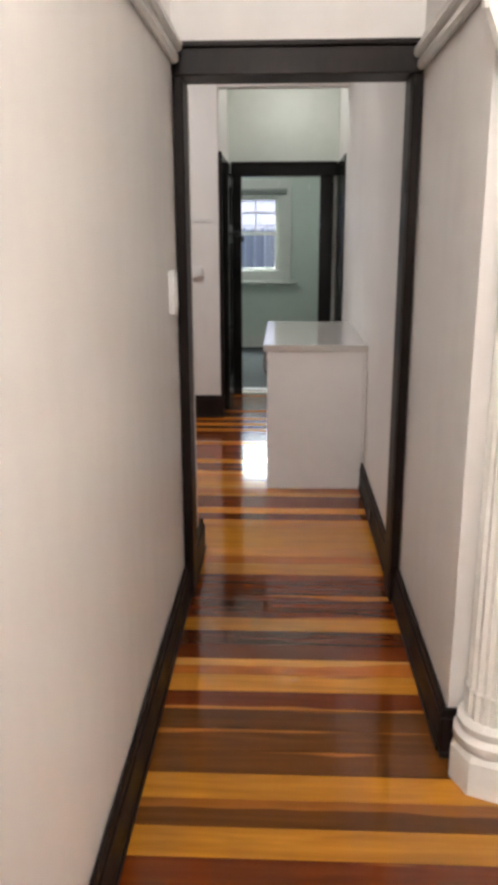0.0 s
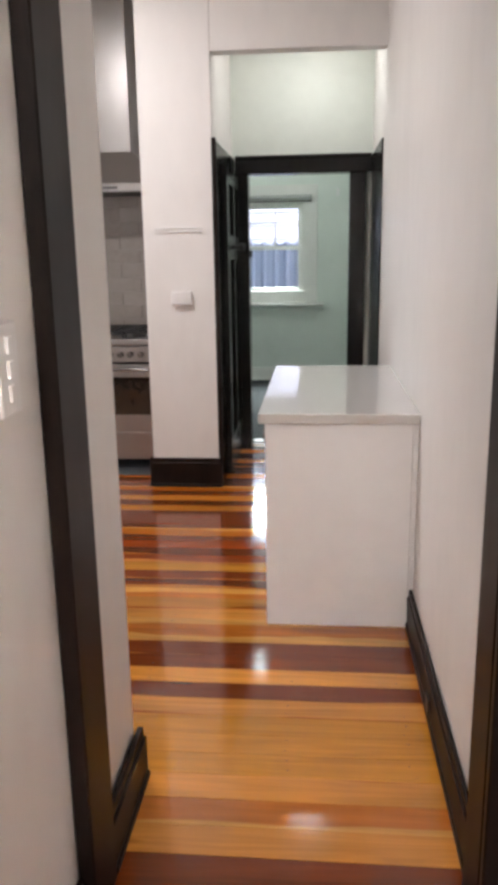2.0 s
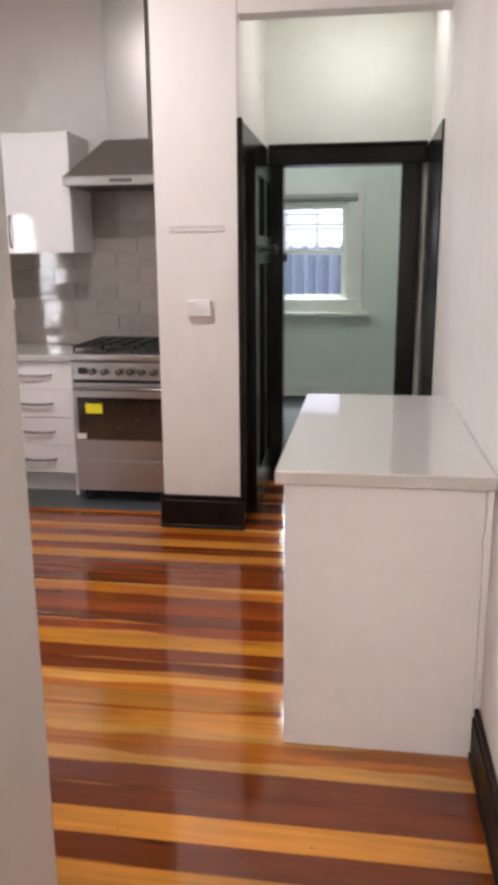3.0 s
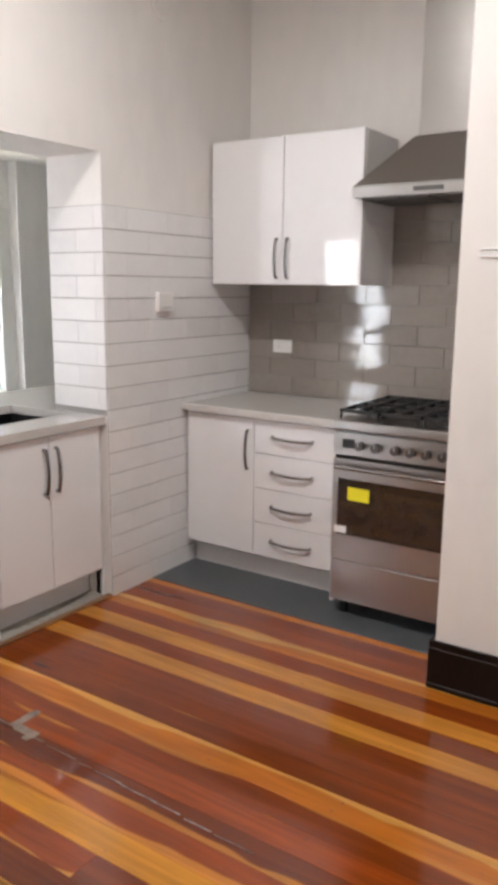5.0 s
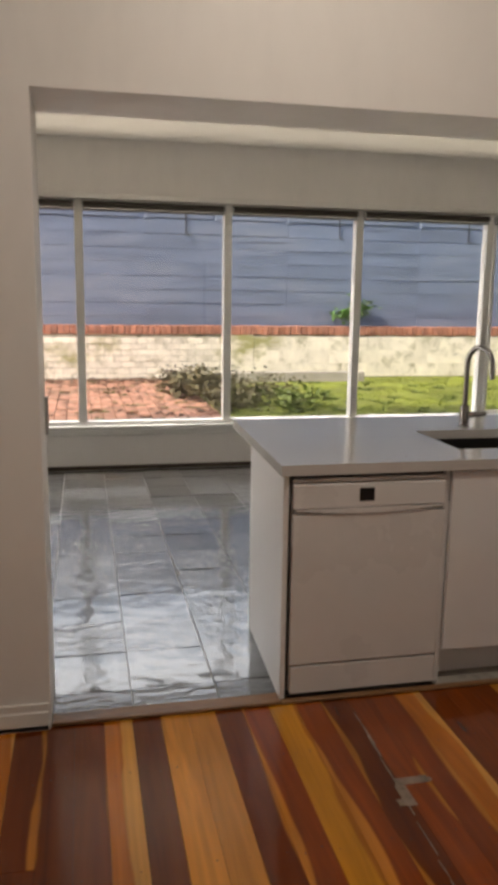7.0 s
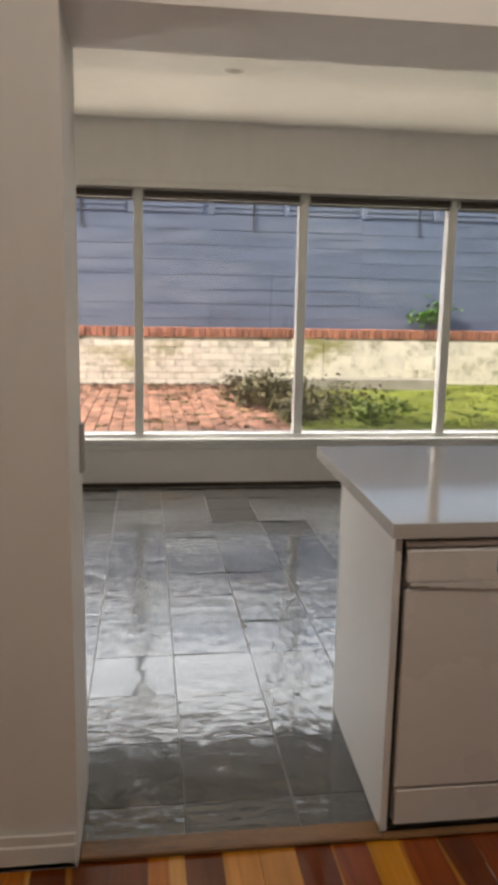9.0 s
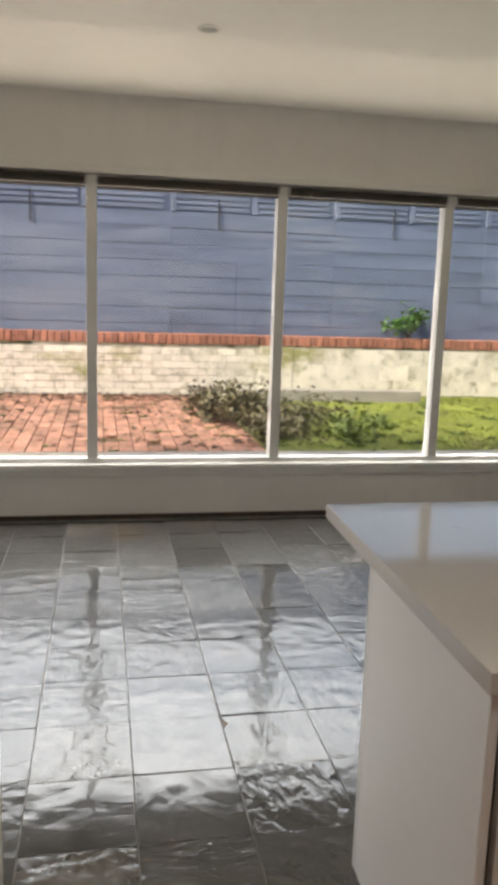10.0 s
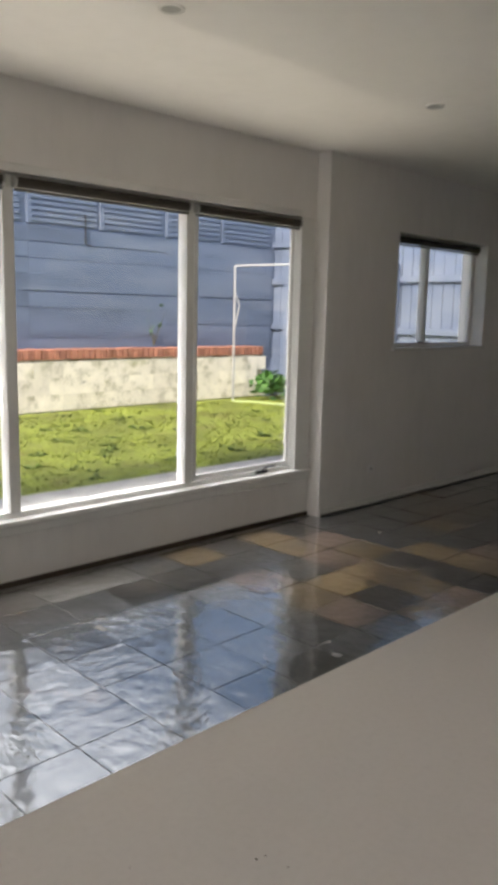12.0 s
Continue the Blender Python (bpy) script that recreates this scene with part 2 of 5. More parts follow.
M["grout"] = mat("grey_grout", (0.36, 0.34, 0.33), 0.8, var=0.06, scale=20, bump=0.2)
M["greygrout"] = mat("taupe_grout", (0.40, 0.36, 0.33), 0.8, var=0.06, scale=20, bump=0.2)
M["vinyl"] = mat("grey_vinyl", (0.085, 0.092, 0.098), 0.4, var=0.08, scale=6, bump=0.05)
M["carpet"] = mat("dark_carpet", (0.022, 0.024, 0.028), 0.95, var=0.2, scale=25, bump=0.5, bscale=300)
M["plaster"] = mat("white_moulded_plaster", (0.80, 0.78, 0.74), 0.4, var=0.04, scale=6, bump=0.1, bscale=30)
M["gapbrown"] = mat("dark_brown_gap", (0.05, 0.035, 0.022), 0.7, var=0.3, scale=7)
# near-black: painted shade for appliance gaps, plain colour for subfloor and nail holes
M["gapdark"] = mat("dark_gap_shade_and_subfloor", (0.02, 0.015, 0.012), 0.8, var=0.1, scale=9)
M["strip"] = mat("worn_timber_strip", (0.20, 0.10, 0.04), 0.35, var=0.25, scale=3, stretch=(6, 1, 6), bump=0.1, bscale=30)
M["blind"] = mat("dark_blind_fabric", (0.035, 0.028, 0.022), 0.7, var=0.15, scale=6, bump=0.1, bscale=150)
M["scuff"] = mat("worn_grey_filler", (0.24, 0.18, 0.14), 0.5, var=0.4, scale=20, bump=0.2)
M["fence"] = mat("blue_grey_fence_paint", (0.135, 0.175, 0.26), 0.6, var=0.14, scale=1.6, stretch=(1, 0.5, 4), bump=0.3, bscale=25, per=0.04, stain=[((0.19, 0.23, 0.31), 0.8, 0.50, (1, 0.5, 3)), ((0.055, 0.07, 0.11), 1.5, 0.62, (1, 0.35, 9))])
M["brick"] = mat("red_brick", (0.38, 0.165, 0.11), 0.85, var=0.22, scale=12, bump=0.5, bscale=60, per=0.22)
M["paver"] = mat("orange_brick_paver", (0.47, 0.25, 0.175), 0.85, var=0.22, scale=9, bump=0.4, bscale=60, per=0.2, stain=[((0.20, 0.13, 0.08), 1.8, 0.54, (1, 1, 1)), ((0.10, 0.075, 0.05), 6.0, 0.60, (1, 1, 1))])
M["whitebrick"] = mat("white_painted_brick", (0.80, 0.755, 0.65), 0.75, var=0.10, scale=5, bump=0.4, bscale=40, per=0.08, dark=(0.36, 0.34, 0.22), stain=[((0.34, 0.33, 0.14), 1.1, 0.55, (1, 1, 1.6)), ((0.13, 0.11, 0.07), 3.2, 0.66, (1, 1, 2.4))])
M["mortar"] = mat("painted_mortar", (0.46, 0.43, 0.34), 0.9, var=0.12, scale=10, bump=0.4, dark=(0.36, 0.35, 0.22), stain=[((0.09, 0.09, 0.04), 2.4, 0.50, (1, 1, 1))])
M["dirtjoint"] = mat("dirt_in_paving_joints", (0.17, 0.115, 0.07), 0.95, var=0.35, scale=7, bump=0.6, bscale=60)
M["litter"] = mat("dead_leaf", (0.075, 0.045, 0.025), 0.8, var=0.5, scale=6, dark=(0.03, 0.018, 0.012))
M["soil"] = mat("garden_soil", (0.10, 0.07, 0.04), 0.95, var=0.3, scale=8, bump=0.8, bscale=30)
M["earth"] = mat("lawn_earth", (0.23, 0.265, 0.055), 0.95, var=0.22, scale=2.5, bump=0.8, bscale=30, stain=[((0.17, 0.17, 0.06), 1.7, 0.55, (1, 1, 1))])
M["grass"] = mat("grass_blade", (0.27, 0.32, 0.055), 0.7, var=0.35, scale=1.6, dark=(0.15, 0.18, 0.035), stain=[((0.22, 0.19, 0.07), 1.3, 0.58, (1, 1, 1)), ((0.17, 0.22, 0.045), 2.2, 0.54, (1, 1, 1))])
M["leaf"] = mat("green_leaf", (0.06, 0.16, 0.03), 0.5, var=0.3, scale=4)
M["tuft"] = mat("dark_weed_leaf", (0.11, 0.16, 0.035), 0.6, var=0.4, scale=3, dark=(0.06, 0.07, 0.025))
M["weed"] = mat("withered_weed", (0.095, 0.088, 0.044), 0.7, var=0.45, scale=3, dark=(0.045, 0.028, 0.022))
M["concrete"] = mat("grey_concrete", (0.36, 0.34, 0.30), 0.85, var=0.14, scale=4, bump=0.3, bscale=50)
M["galv"] = mat("galvanised_tube", (0.62, 0.62, 0.62), 0.35, 0.6, var=0.06, scale=9)
M["hose"] = mat("pale_green_hose", (0.45, 0.55, 0.22), 0.5, var=0.1, scale=9)
M["weatherboard"] = mat("grey_weatherboard_paint", (0.27, 0.30, 0.38), 0.6, var=0.08, scale=2, bump=0.1)
M["pane"] = glass("window_glass")
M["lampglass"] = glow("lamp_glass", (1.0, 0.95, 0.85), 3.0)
WOOD = {"d": (0.140, 0.026, 0.003), "b": (0.120, 0.039, 0.006), "r": (0.225, 0.043, 0.005), "o": (0.46, 0.140, 0.013), "l": (0.56, 0.225, 0.032), "y": (0.50, 0.205, 0.016)}
SECOND = {"d": ((0.46, 0.165, 0.022), 0.20), "b": ((0.30, 0.10, 0.012), 0.30), "r": ((0.50, 0.18, 0.024), 0.26), "o": ((0.62, 0.29, 0.055), 0.5), "l": ((0.36, 0.095, 0.010), 0.10), "y": ((0.34, 0.115, 0.010), 0.05)}
for k, c in WOOD.items():
    M["wood_" + k] = plank("floorboard_" + {"d": "dark_red", "b": "brown", "r": "red", "o": "orange", "l": "light", "y": "yellow"}[k], c, *SECOND[k])
SLATE = {"g": (0.027, 0.028, 0.030), "k": (0.013, 0.013, 0.014), "w": (0.050, 0.046, 0.042), "t": (0.135, 0.092, 0.046), "p": (0.105, 0.070, 0.055)}
for k, c in SLATE.items():
    M["slate_" + k] = mat("slate_" + {"g": "grey", "k": "black", "w": "pale", "t": "tan", "p": "pink"}[k], c, 0.16, var=0.34, scale=6, bump=0.30, bscale=13, per=0.40, coat=1.0, coat_ior=1.8, stretch=(1, 1.8, 1), riven=0.8, stain=[((0.03, 0.026, 0.024), 3.1, 0.53, (1, 1, 1)), ((0.075, 0.045, 0.022), 2.3, 0.58, (1, 1, 1)), ((0.024, 0.024, 0.026), 5.5, 0.55, (1, 1, 1))])
M["slategrout"] = mat("slate_grout", (0.20, 0.19, 0.18), 0.6, var=0.15, scale=12, bump=0.3)

# ---- builders ----


def box(x0, x1, y0, y1, z0, z1, bevel=0.0, bm=None, seg=1):
    bm = bm or bmesh.new()
    vs = [bm.verts.new((x, y, z)) for z in (z0, z1) for y in (y0, y1) for x in (x0, x1)]
    fs = [bm.faces.new([vs[i] for i in q]) for q in ((0, 2, 3, 1), (4, 5, 7, 6), (0, 1, 5, 4), (2, 6, 7, 3), (0, 4, 6, 2), (1, 3, 7, 5))]
    if bevel > 0:
        es = list({e for f in fs for e in f.edges})
        bmesh.ops.bevel(bm, geom=es, offset=bevel, segments=seg, affect="EDGES", profile=0.5)
    return bm


def boxes(rows, bevel=0.0):
    bm = bmesh.new()
    for r in rows:
        box(*r, bevel=bevel, bm=bm)
    return bm


def slab(us, vs, holes, w0, w1, axis):
    """A plate between w0 and w1 along axis, made of cells between us and vs, but for the cells named in holes."""
    bm = bmesh.new()
    made = {}

    def vert(i, j, w):
        if (i, j, w) not in made:
            u, v = us[i], vs[j]
            made[i, j, w] = bm.verts.new({"x": (w, u, v), "y": (u, w, v), "z": (u, v, w)}[axis])
        return made[i, j, w]

    solid = {(i, j) for i in range(len(us) - 1) for j in range(len(vs) - 1)} - set(holes)
    for i, j in solid:
        ring = [(i, j), (i + 1, j), (i + 1, j + 1), (i, j + 1)]
        bm.faces.new([vert(*c, w1) for c in ring])
        bm.faces.new([vert(*c, w0) for c in reversed(ring)])
        for k, (di, dj) in enumerate(((0, -1), (1, 0), (0, 1), (-1, 0))):
            if (i + di, j + dj) not in solid:
                a, b = ring[k], ring[(k + 1) % 4]
                bm.faces.new([vert(*a, w0), vert(*b, w0), vert(*b, w1), vert(*a, w1)])
    bmesh.ops.recalc_face_normals(bm, faces=bm.faces)
    return bm


def tube(points, r, n=8, bm=None, closed=False):
    """A round bar along points."""
    bm = bm or bmesh.new()
    pts = [Vector(p) for p in points]
    rings = []
    for i, p in enumerate(pts):
        d = (pts[min(i + 1, len(pts) - 1)] - pts[max(i - 1, 0)]).normalized()
        a = d.orthogonal().normalized() if not rings else (rings[-1][1] - d * rings[-1][1].dot(d)).normalized()
        b = d.cross(a)
        rr = r[i] if isinstance(r, (list, tuple)) else r
        rings.append(([bm.verts.new(p + rr * (math.cos(t) * a + math.sin(t) * b)) for t in [2 * math.pi * k / n for k in range(n)]], a))
    for (r0, _), (r1, _) in zip(rings, rings[1:]):
        for k in range(n):
            bm.faces.new([r0[k], r0[(k + 1) % n], r1[(k + 1) % n], r1[k]])
    bm.faces.new(list(reversed(rings[0][0])))
    bm.faces.new(rings[-1][0])
    bmesh.ops.recalc_face_normals(bm, faces=bm.faces)
    return bm


def lathe(rows, cx, cy, n=24, bm=None, flute=0.0):
    """A turned shape about a vertical axis from rows of (radius, z)."""
    bm = bm or bmesh.new()
    rings = []
    for r, z in rows:
        rings.append([bm.verts.new((cx + r * (1 - (flute if k % 2 else 0)) * math.cos(2 * math.pi * k / n), cy + r * (1 - (flute if k % 2 else 0)) * math.sin(2 * math.pi * k / n), z)) for k in range(n)])
    for a, b in zip(rings, rings[1:]):
        for k in range(n):
            bm.faces.new([a[k], a[(k + 1) % n], b[(k + 1) % n], b[k]])
    bm.faces.new(list(reversed(rings[0])))
    bm.faces.new(rings[-1])
    bmesh.ops.recalc_face_normals(bm, faces=bm.faces)
    return bm


def disc(c, r, d, axis, n=20, bevel=0.0):
    """A short round block of depth d centred on c, its axis along x, y or z."""
    bm = bmesh.new()
    rings = []
    rows = [(r, -d / 2), (r, d / 2 - bevel), (r - bevel, d / 2)] if bevel else [(r, -d / 2), (r, d / 2)]
    for rr, w in rows:
        ring = []
        for k in range(n):
            u, v = rr * math.cos(2 * math.pi * k / n), rr * math.sin(2 * math.pi * k / n)
            ring.append(bm.verts.new(Vector(c) + Vector({"x": (w, u, v), "y": (u, w, v), "z": (u, v, w)}[axis])))
        rings.append(ring)
    for a, b in zip(rings, rings[1:]):
        for k in range(n):
            bm.faces.new([a[k], a[(k + 1) % n], b[(k + 1) % n], b[k]])
    bm.faces.new(rings[0])
    bm.faces.new(rings[-1])
    bmesh.ops.recalc_face_normals(bm, faces=bm.faces)
    return bm


def mesh_of(name, bm, material, smooth=False):
    me = bpy.data.meshes.new(name)
    bm.to_mesh(me)
    bm.free()
    me.materials.append(material)
    if smooth:
        me.polygons.foreach_set("use_smooth", [True] * len(me.polygons))
        me.set_sharp_from_angle(angle=radians(40))
    return me


def part(name, bm, material, parent=None, label="", smooth=False):
    """Links a bmesh, drawn in the world's metres, as one mesh object under a thing or a part."""
    ob = new(name, mesh_of(name, bm, material, smooth))
    if parent is not None:
        ob.parent = parent
        ob.matrix_parent_inverse = parent.matrix_basis.inverted() if parent.parent is None else Matrix()
    if label:
        ob["label"] = label
    return ob


def thing(name, at, label, category, group=""):
    ob = new(name)
    ob.empty_display_size = 0.1
    ob.location = at
    return tagged(ob, label, category, group)


def setting(name, bm, material, label, category, parent=None):
    ob = part(name, bm, material, parent)
    return tagged(ob, label, category, kind="structure") if parent is None else ob

# ---- the large structure ----
CEIL, SUNCEIL = 3.30, 2.765
KX0, KX1, KY0, KY1 = -2.52, 0.60, 3.345, 7.44      # kitchen
HX0 = -0.320                                        # hall
PY0, PY1 = 4.105, 6.23                              # opening to the sunroom
SX = -6.71                                          # sunroom window wall
BAY = 9.19

setting("floor_slab", slab([-7.0, 1.3], [-2.4, 12.8], [], -0.14, -0.022, "z"), M["gapdark"], "dark subfloor slab under all the rooms", "floor")
setting("wall_hall_left", box(HX0 - 0.125, HX0, -2.3, 2.835, -0.02, CEIL), M["wall"], "off-white painted plaster hall wall", "wall")
setting("wall_stub", box(-0.50, -0.3195, 2.835, KY0, -0.02, CEIL), M["wall"], "off-white painted wall end beside the kitchen doorway", "wall")
setting("wall_right", slab([1.80, 7.48], [-0.02, CEIL], [], KX1, KX1 + 0.12, "x"), M["wall"], "long off-white painted plaster wall of hall and kitchen", "wall")
setting("wall_hall_right", box(0.86, 0.98, -2.3, 1.9, -0.02, CEIL), M["wall"], "off-white painted wall of the hall's wide end", "wall")
setting("wall_hall_return", box(0.722, 0.86, 1.80, 1.92, -0.02, CEIL), M["wall"], "off-white painted wall return behind the column", "wall")
setting("wall_hall_back", box(HX0 - 0.125, 0.98, -2.42, -2.3, -0.02, CEIL), M["wall"], "off-white painted wall at the hall's end", "wall")
setting("wall_over_door_1", box(-0.3195, KX1, 2.835, 2.96, 2.19, CEIL), M["wall"], "off-white painted wall over the dark doorway", "wall")
setting("wall_kitchen_front", box(KX0 - 0.35, -0.50, 3.22, KY0, -0.02, CEIL), M["wall"], "off-white painted kitchen wall", "wall")
setting("wall_kitchen_back", box(KX0 - 0.35, -0.875, KY1, KY1 + 0.12, -0.02, CEIL), M["wall"], "off-white painted wall behind the cooker", "wall")
setting("wall_pier", box(-0.875, -0.43, 6.295, KY1 + 0.12, -0.02, CEIL, 0.006), M["wall"], "white painted chimney pier between cooker alcove and passage", "wall")
setting("wall_over_passage", box(-0.43, KX1, 6.30, 6.42, 2.655, CEIL), M["wall"], "white painted wall over the tall passage opening", "wall")
setting("wall_passage_end", slab([-0.43, -0.405, 0.605, KX1 + 0.6], [-0.02, 2.17, CEIL], [(1, 0)], 7.40, 7.52, "y"), M["wall_far"], "pale painted wall over the dark inner doorway", "wall")
setting("wall_opening", slab([3.22, PY0, PY1, KY1 + 0.12], [-0.02, 2.11, CEIL], [(1, 0)], KX0 - 0.35, KX0, "x"), M["wall"], "thick off-white wall with a wide opening to the sunroom", "wall")
setting("wall_sunroom_inner_left", box(KX0 - 0.35, KX0 - 0.2, 2.78, 3.22, -0.02, SUNCEIL), M["wall"], "off-white painted sunroom wall", "wall")
setting("wall_sunroom_inner_right", box(KX0 - 0.35, KX0 - 0.2, KY1 + 0.12, 12.7, -0.02, SUNCEIL), M["wall"], "off-white painted sunroom wall", "wall")
setting("wall_sunroom_left", slab([-6.86, -4.16, -3.70, KX0 - 0.2], [-0.02, 0.14, 2.06, SUNCEIL], [(1, 1)], 2.66, 2.78, "y"), M["wall"], "off-white painted sunroom end wall", "wall")
setting("wall_sunroom_right", box(-6.86, KX0 - 0.2, 12.7, 12.82, -0.02, SUNCEIL), M["wall"], "off-white painted sunroom end wall", "wall")
setting("wall_window", slab([2.78, 2.95, 9.08, BAY], [-0.02, 0.37, 2.285, SUNCEIL], [(1, 1)], SX - 0.15, SX, "x"), M["wall"], "off-white painted wall around the long window", "wall")
setting("wall_window_right", slab([BAY, 10.08, 11.56, 12.7], [-0.02, 1.315, 2.27, SUNCEIL], [(1, 1)], -6.86, -6.585, "x"), M["wall"], "off-white painted wall with a small window", "wall")
setting("wall_far_room_end", slab([-2.4, -0.98, 0.03, 1.3], [-0.02, 1.06, 2.05, CEIL], [(1, 1)], 10.70, 10.85, "y"), M["wall_far"], "pale green painted wall with a sash window", "wall")
setting("wall_far_room_left", box(-2.4, -2.28, 7.56, 10.70, -0.02, CEIL), M["wall_far"], "pale green painted wall of the far room", "wall")
setting("wall_far_room_right", box(1.2, 1.32, 7.52, 10.70, -0.02, CEIL), M["wall_far"], "pale green painted wall of the far room", "wall")
setting("wall_far_room_near", box(-2.28, -0.43, 7.56, 7.66, -0.02, CEIL), M["wall_far"], "pale green painted wall of the far room", "wall")
setting("ceiling_hall", slab([HX0 - 0.125, 0.98], [-2.42, 2.96], [], CEIL, CEIL + 0.1, "z"), M["ceiling"], "white painted hall ceiling", "ceiling")
setting("ceiling_kitchen", slab([KX0 - 0.35, KX1 + 0.12], [2.96, 7.50], [], CEIL, CEIL + 0.1, "z"), M["ceiling"], "white painted kitchen ceiling", "ceiling")
setting("ceiling_passage", slab([-0.43, KX1], [6.42, 7.40], [], 3.0, 3.05, "z"), M["ceiling"], "white painted passage ceiling", "ceiling")
setting("ceiling_far_room", slab([-2.4, 1.32], [7.50, 10.85], [], CEIL, CEIL + 0.1, "z"), M["ceiling"], "white painted ceiling of the far room", "ceiling")
setting("ceiling_sunroom", slab([-6.86, KX0 - 0.2], [2.66, 12.82], [], SUNCEIL, SUNCEIL + 0.1, "z"), M["ceiling"], "flat white painted sunroom ceiling", "ceiling")

# skirtings, all with a stepped profile


def skirting(name, x0, x1, y0, y1, h, label, material="dark", lip=0.006):
    """A skirting board: a main board and a thinner moulded top."""
    bm = box(x0, x1, y0, y1, 0.0, h - 0.03, 0.003)
    ax = (x1 - x0) < (y1 - y0)
    cx, cy = ((x1 - x0) * 0.25, 0) if ax else (0, (y1 - y0) * 0.25)
    box(x0 + cx, x1 - cx, y0 + cy, y1 - cy, h - 0.032, h, 0.003, bm)
    box(x0 - (lip if ax else 0), x1 + (lip if ax else 0), y0 - (0 if ax else lip), y1 + (0 if ax else lip), 0.0, 0.022, 0.004, bm)
    return setting(name, bm, M[material], label, "skirting board")


skirting("baseboard_hall_left", HX0 - 0.001, HX0 + 0.022, -2.3, 2.80, 0.165, "dark stained timber skirting along the hall wall")
skirting("baseboard_hall_right", KX1 - 0.022, KX1 + 0.001, 1.802, 2.80, 0.165, "dark stained timber skirting along the hall wall")
skirting("baseboard_hall_right_end", KX1 - 0.022, 0.72, 1.776, 1.799, 0.165, "dark stained timber skirting round the wall end")
skirting("baseboard_kitchen_right", KX1 - 0.022, KX1 + 0.001, 2.985, 4.36, 0.165, "dark stained timber skirting along the kitchen wall")
skirting("baseboard_stub", -0.3205, -0.287, 2.985, KY0 + 0.022, 0.165, "dark stained timber skirting on the wall end")
skirting("baseboard_pier_front", -0.893, -0.412, 6.272, 6.294, 0.195, "dark stained timber skirting round the white pier")
skirting("baseboard_pier_side", -0.897, -0.876, 6.296, 6.64, 0.195, "dark stained timber skirting on the pier's side")
skirting("baseboard_kitchen_left", KX0 + 0.001, KX0 + 0.018, KY0 + 0.001, PY0 - 0.004, 0.10, "white painted skirting below the grey wall", "trim_white", 0.0)
skirting("baseboard_kitchen_front", KX0 + 0.02, -0.3210, KY0 - 0.001, KY0 + 0.021, 0.165, "dark stained timber skirting along the kitchen wall")
skirting("baseboard_sunroom_right", -6.584, -6.570, BAY + 0.002, 12.69, 0.07, "white painted low skirting in the sunroom", "trim_white", 0.0)
skirting("baseboard_window", SX + 0.001, SX + 0.016, 2.79, BAY - 0.004, 0.032, "dark brown gap strip below the sunroom window wall", "gapbrown", 0.0)
skirting("baseboard_far_room", -2.27, 1.19, 10.675, 10.699, 0.155, "white painted skirting in the far room", "trim_white")
setting("trim_picture_rail_left", boxes([(HX0 - 0.001, HX0 + 0.03, -2.29, 2.80, 2.13, 2.17), (HX0 - 0.001, HX0 + 0.045, -2.29, 2.80, 2.17, 2.21)], 0.010), M["trim_white"], "rounded white picture rail along the hall wall", "moulding")
setting("trim_picture_rail_right", boxes([(KX1 - 0.03, KX1 + 0.001, 1.81, 2.80, 2.10, 2.14), (KX1 - 0.045, KX1 + 0.001, 1.81, 2.80, 2.14, 2.18)], 0.010), M["trim_white"], "rounded white picture rail along the hall wall", "moulding")

# the dark doorway from the hall to the kitchen
door_1 = thing("door_1", (0.14, 2.9, 0), "dark stained timber doorway lining without a door", "doorway")
door_1["kind"] = "structure"
part("jamb_lining", box(-0.319, -0.283, 2.836, 2.985, 0, 2.093, 0.002), M["dark"], door_1)
part("jamb_lining", box(0.559, KX1 - 0.001, 2.836, 2.985, 0, 2.093, 0.002), M["dark"], door_1)
part("head_lining", box(-0.319, KX1 - 0.001, 2.836, 2.985, 2.094, 2.118, 0.002), M["dark"], door_1)
part("hinge", box(0.5555, 0.5585, 2.86, 2.94, 1.68, 1.77, 0.001), M["iron"], door_1, "black steel hinge leaf")
part("architrave", box(-0.3185, -0.279, 2.806, 2.8345, 0, 2.092, 0.004), M["dark"], door_1)
part("architrave", box(0.561, 0.598, 2.806, 2.8345, 0, 2.092, 0.004), M["dark"], door_1)
part("head_architrave", boxes([(-0.3185, 0.598, 2.804, 2.8345, 2.093, 2.186), (-0.3185, 0.599, 2.790, 2.8345, 2.186, 2.206)], 0.004), M["dark"], door_1)

# dark lining, open leaf and frame of the inner doorway
door_2 = thing("door_2", (0.06, 7.4, 0), "black painted inner doorway with an open panelled leaf folded to the side", "doorway")
door_2["kind"] = "structure"
part("side_lining", box(-0.4295, -0.412, 6.275, 7.398, 0, 2.172, 0.003), M["black"], door_2)
part("side_lining", box(0.588, KX1 - 0.001, 6.45, 7.398, 0, 2.172, 0.003), M["black"], door_2)
part("edge_bead", box(-0.434, -0.405, 6.268, 6.293, 0.2, 2.178, 0.006), M["dark"], door_2)
part("post", box(-0.404, -0.310, 7.36, 7.50, 0, 2.062, 0.004), M["black"], door_2)
part("post", box(0.435, 0.556, 7.36, 7.50, 0, 2.062, 0.004), M["black"], door_2)
part("side_strip", box(0.557, 0.604, 7.40, 7.46, 0, 2.062, 0.002), M["wall_far"], door_2, "pale painted strip beside the post")
part("head", boxes([(-0.404, 0.587, 7.35, 7.50, 2.063, 2.168), (-0.404, 0.587, 7.338, 7.40, 2.168, 2.19)], 0.004), M["black"], door_2)
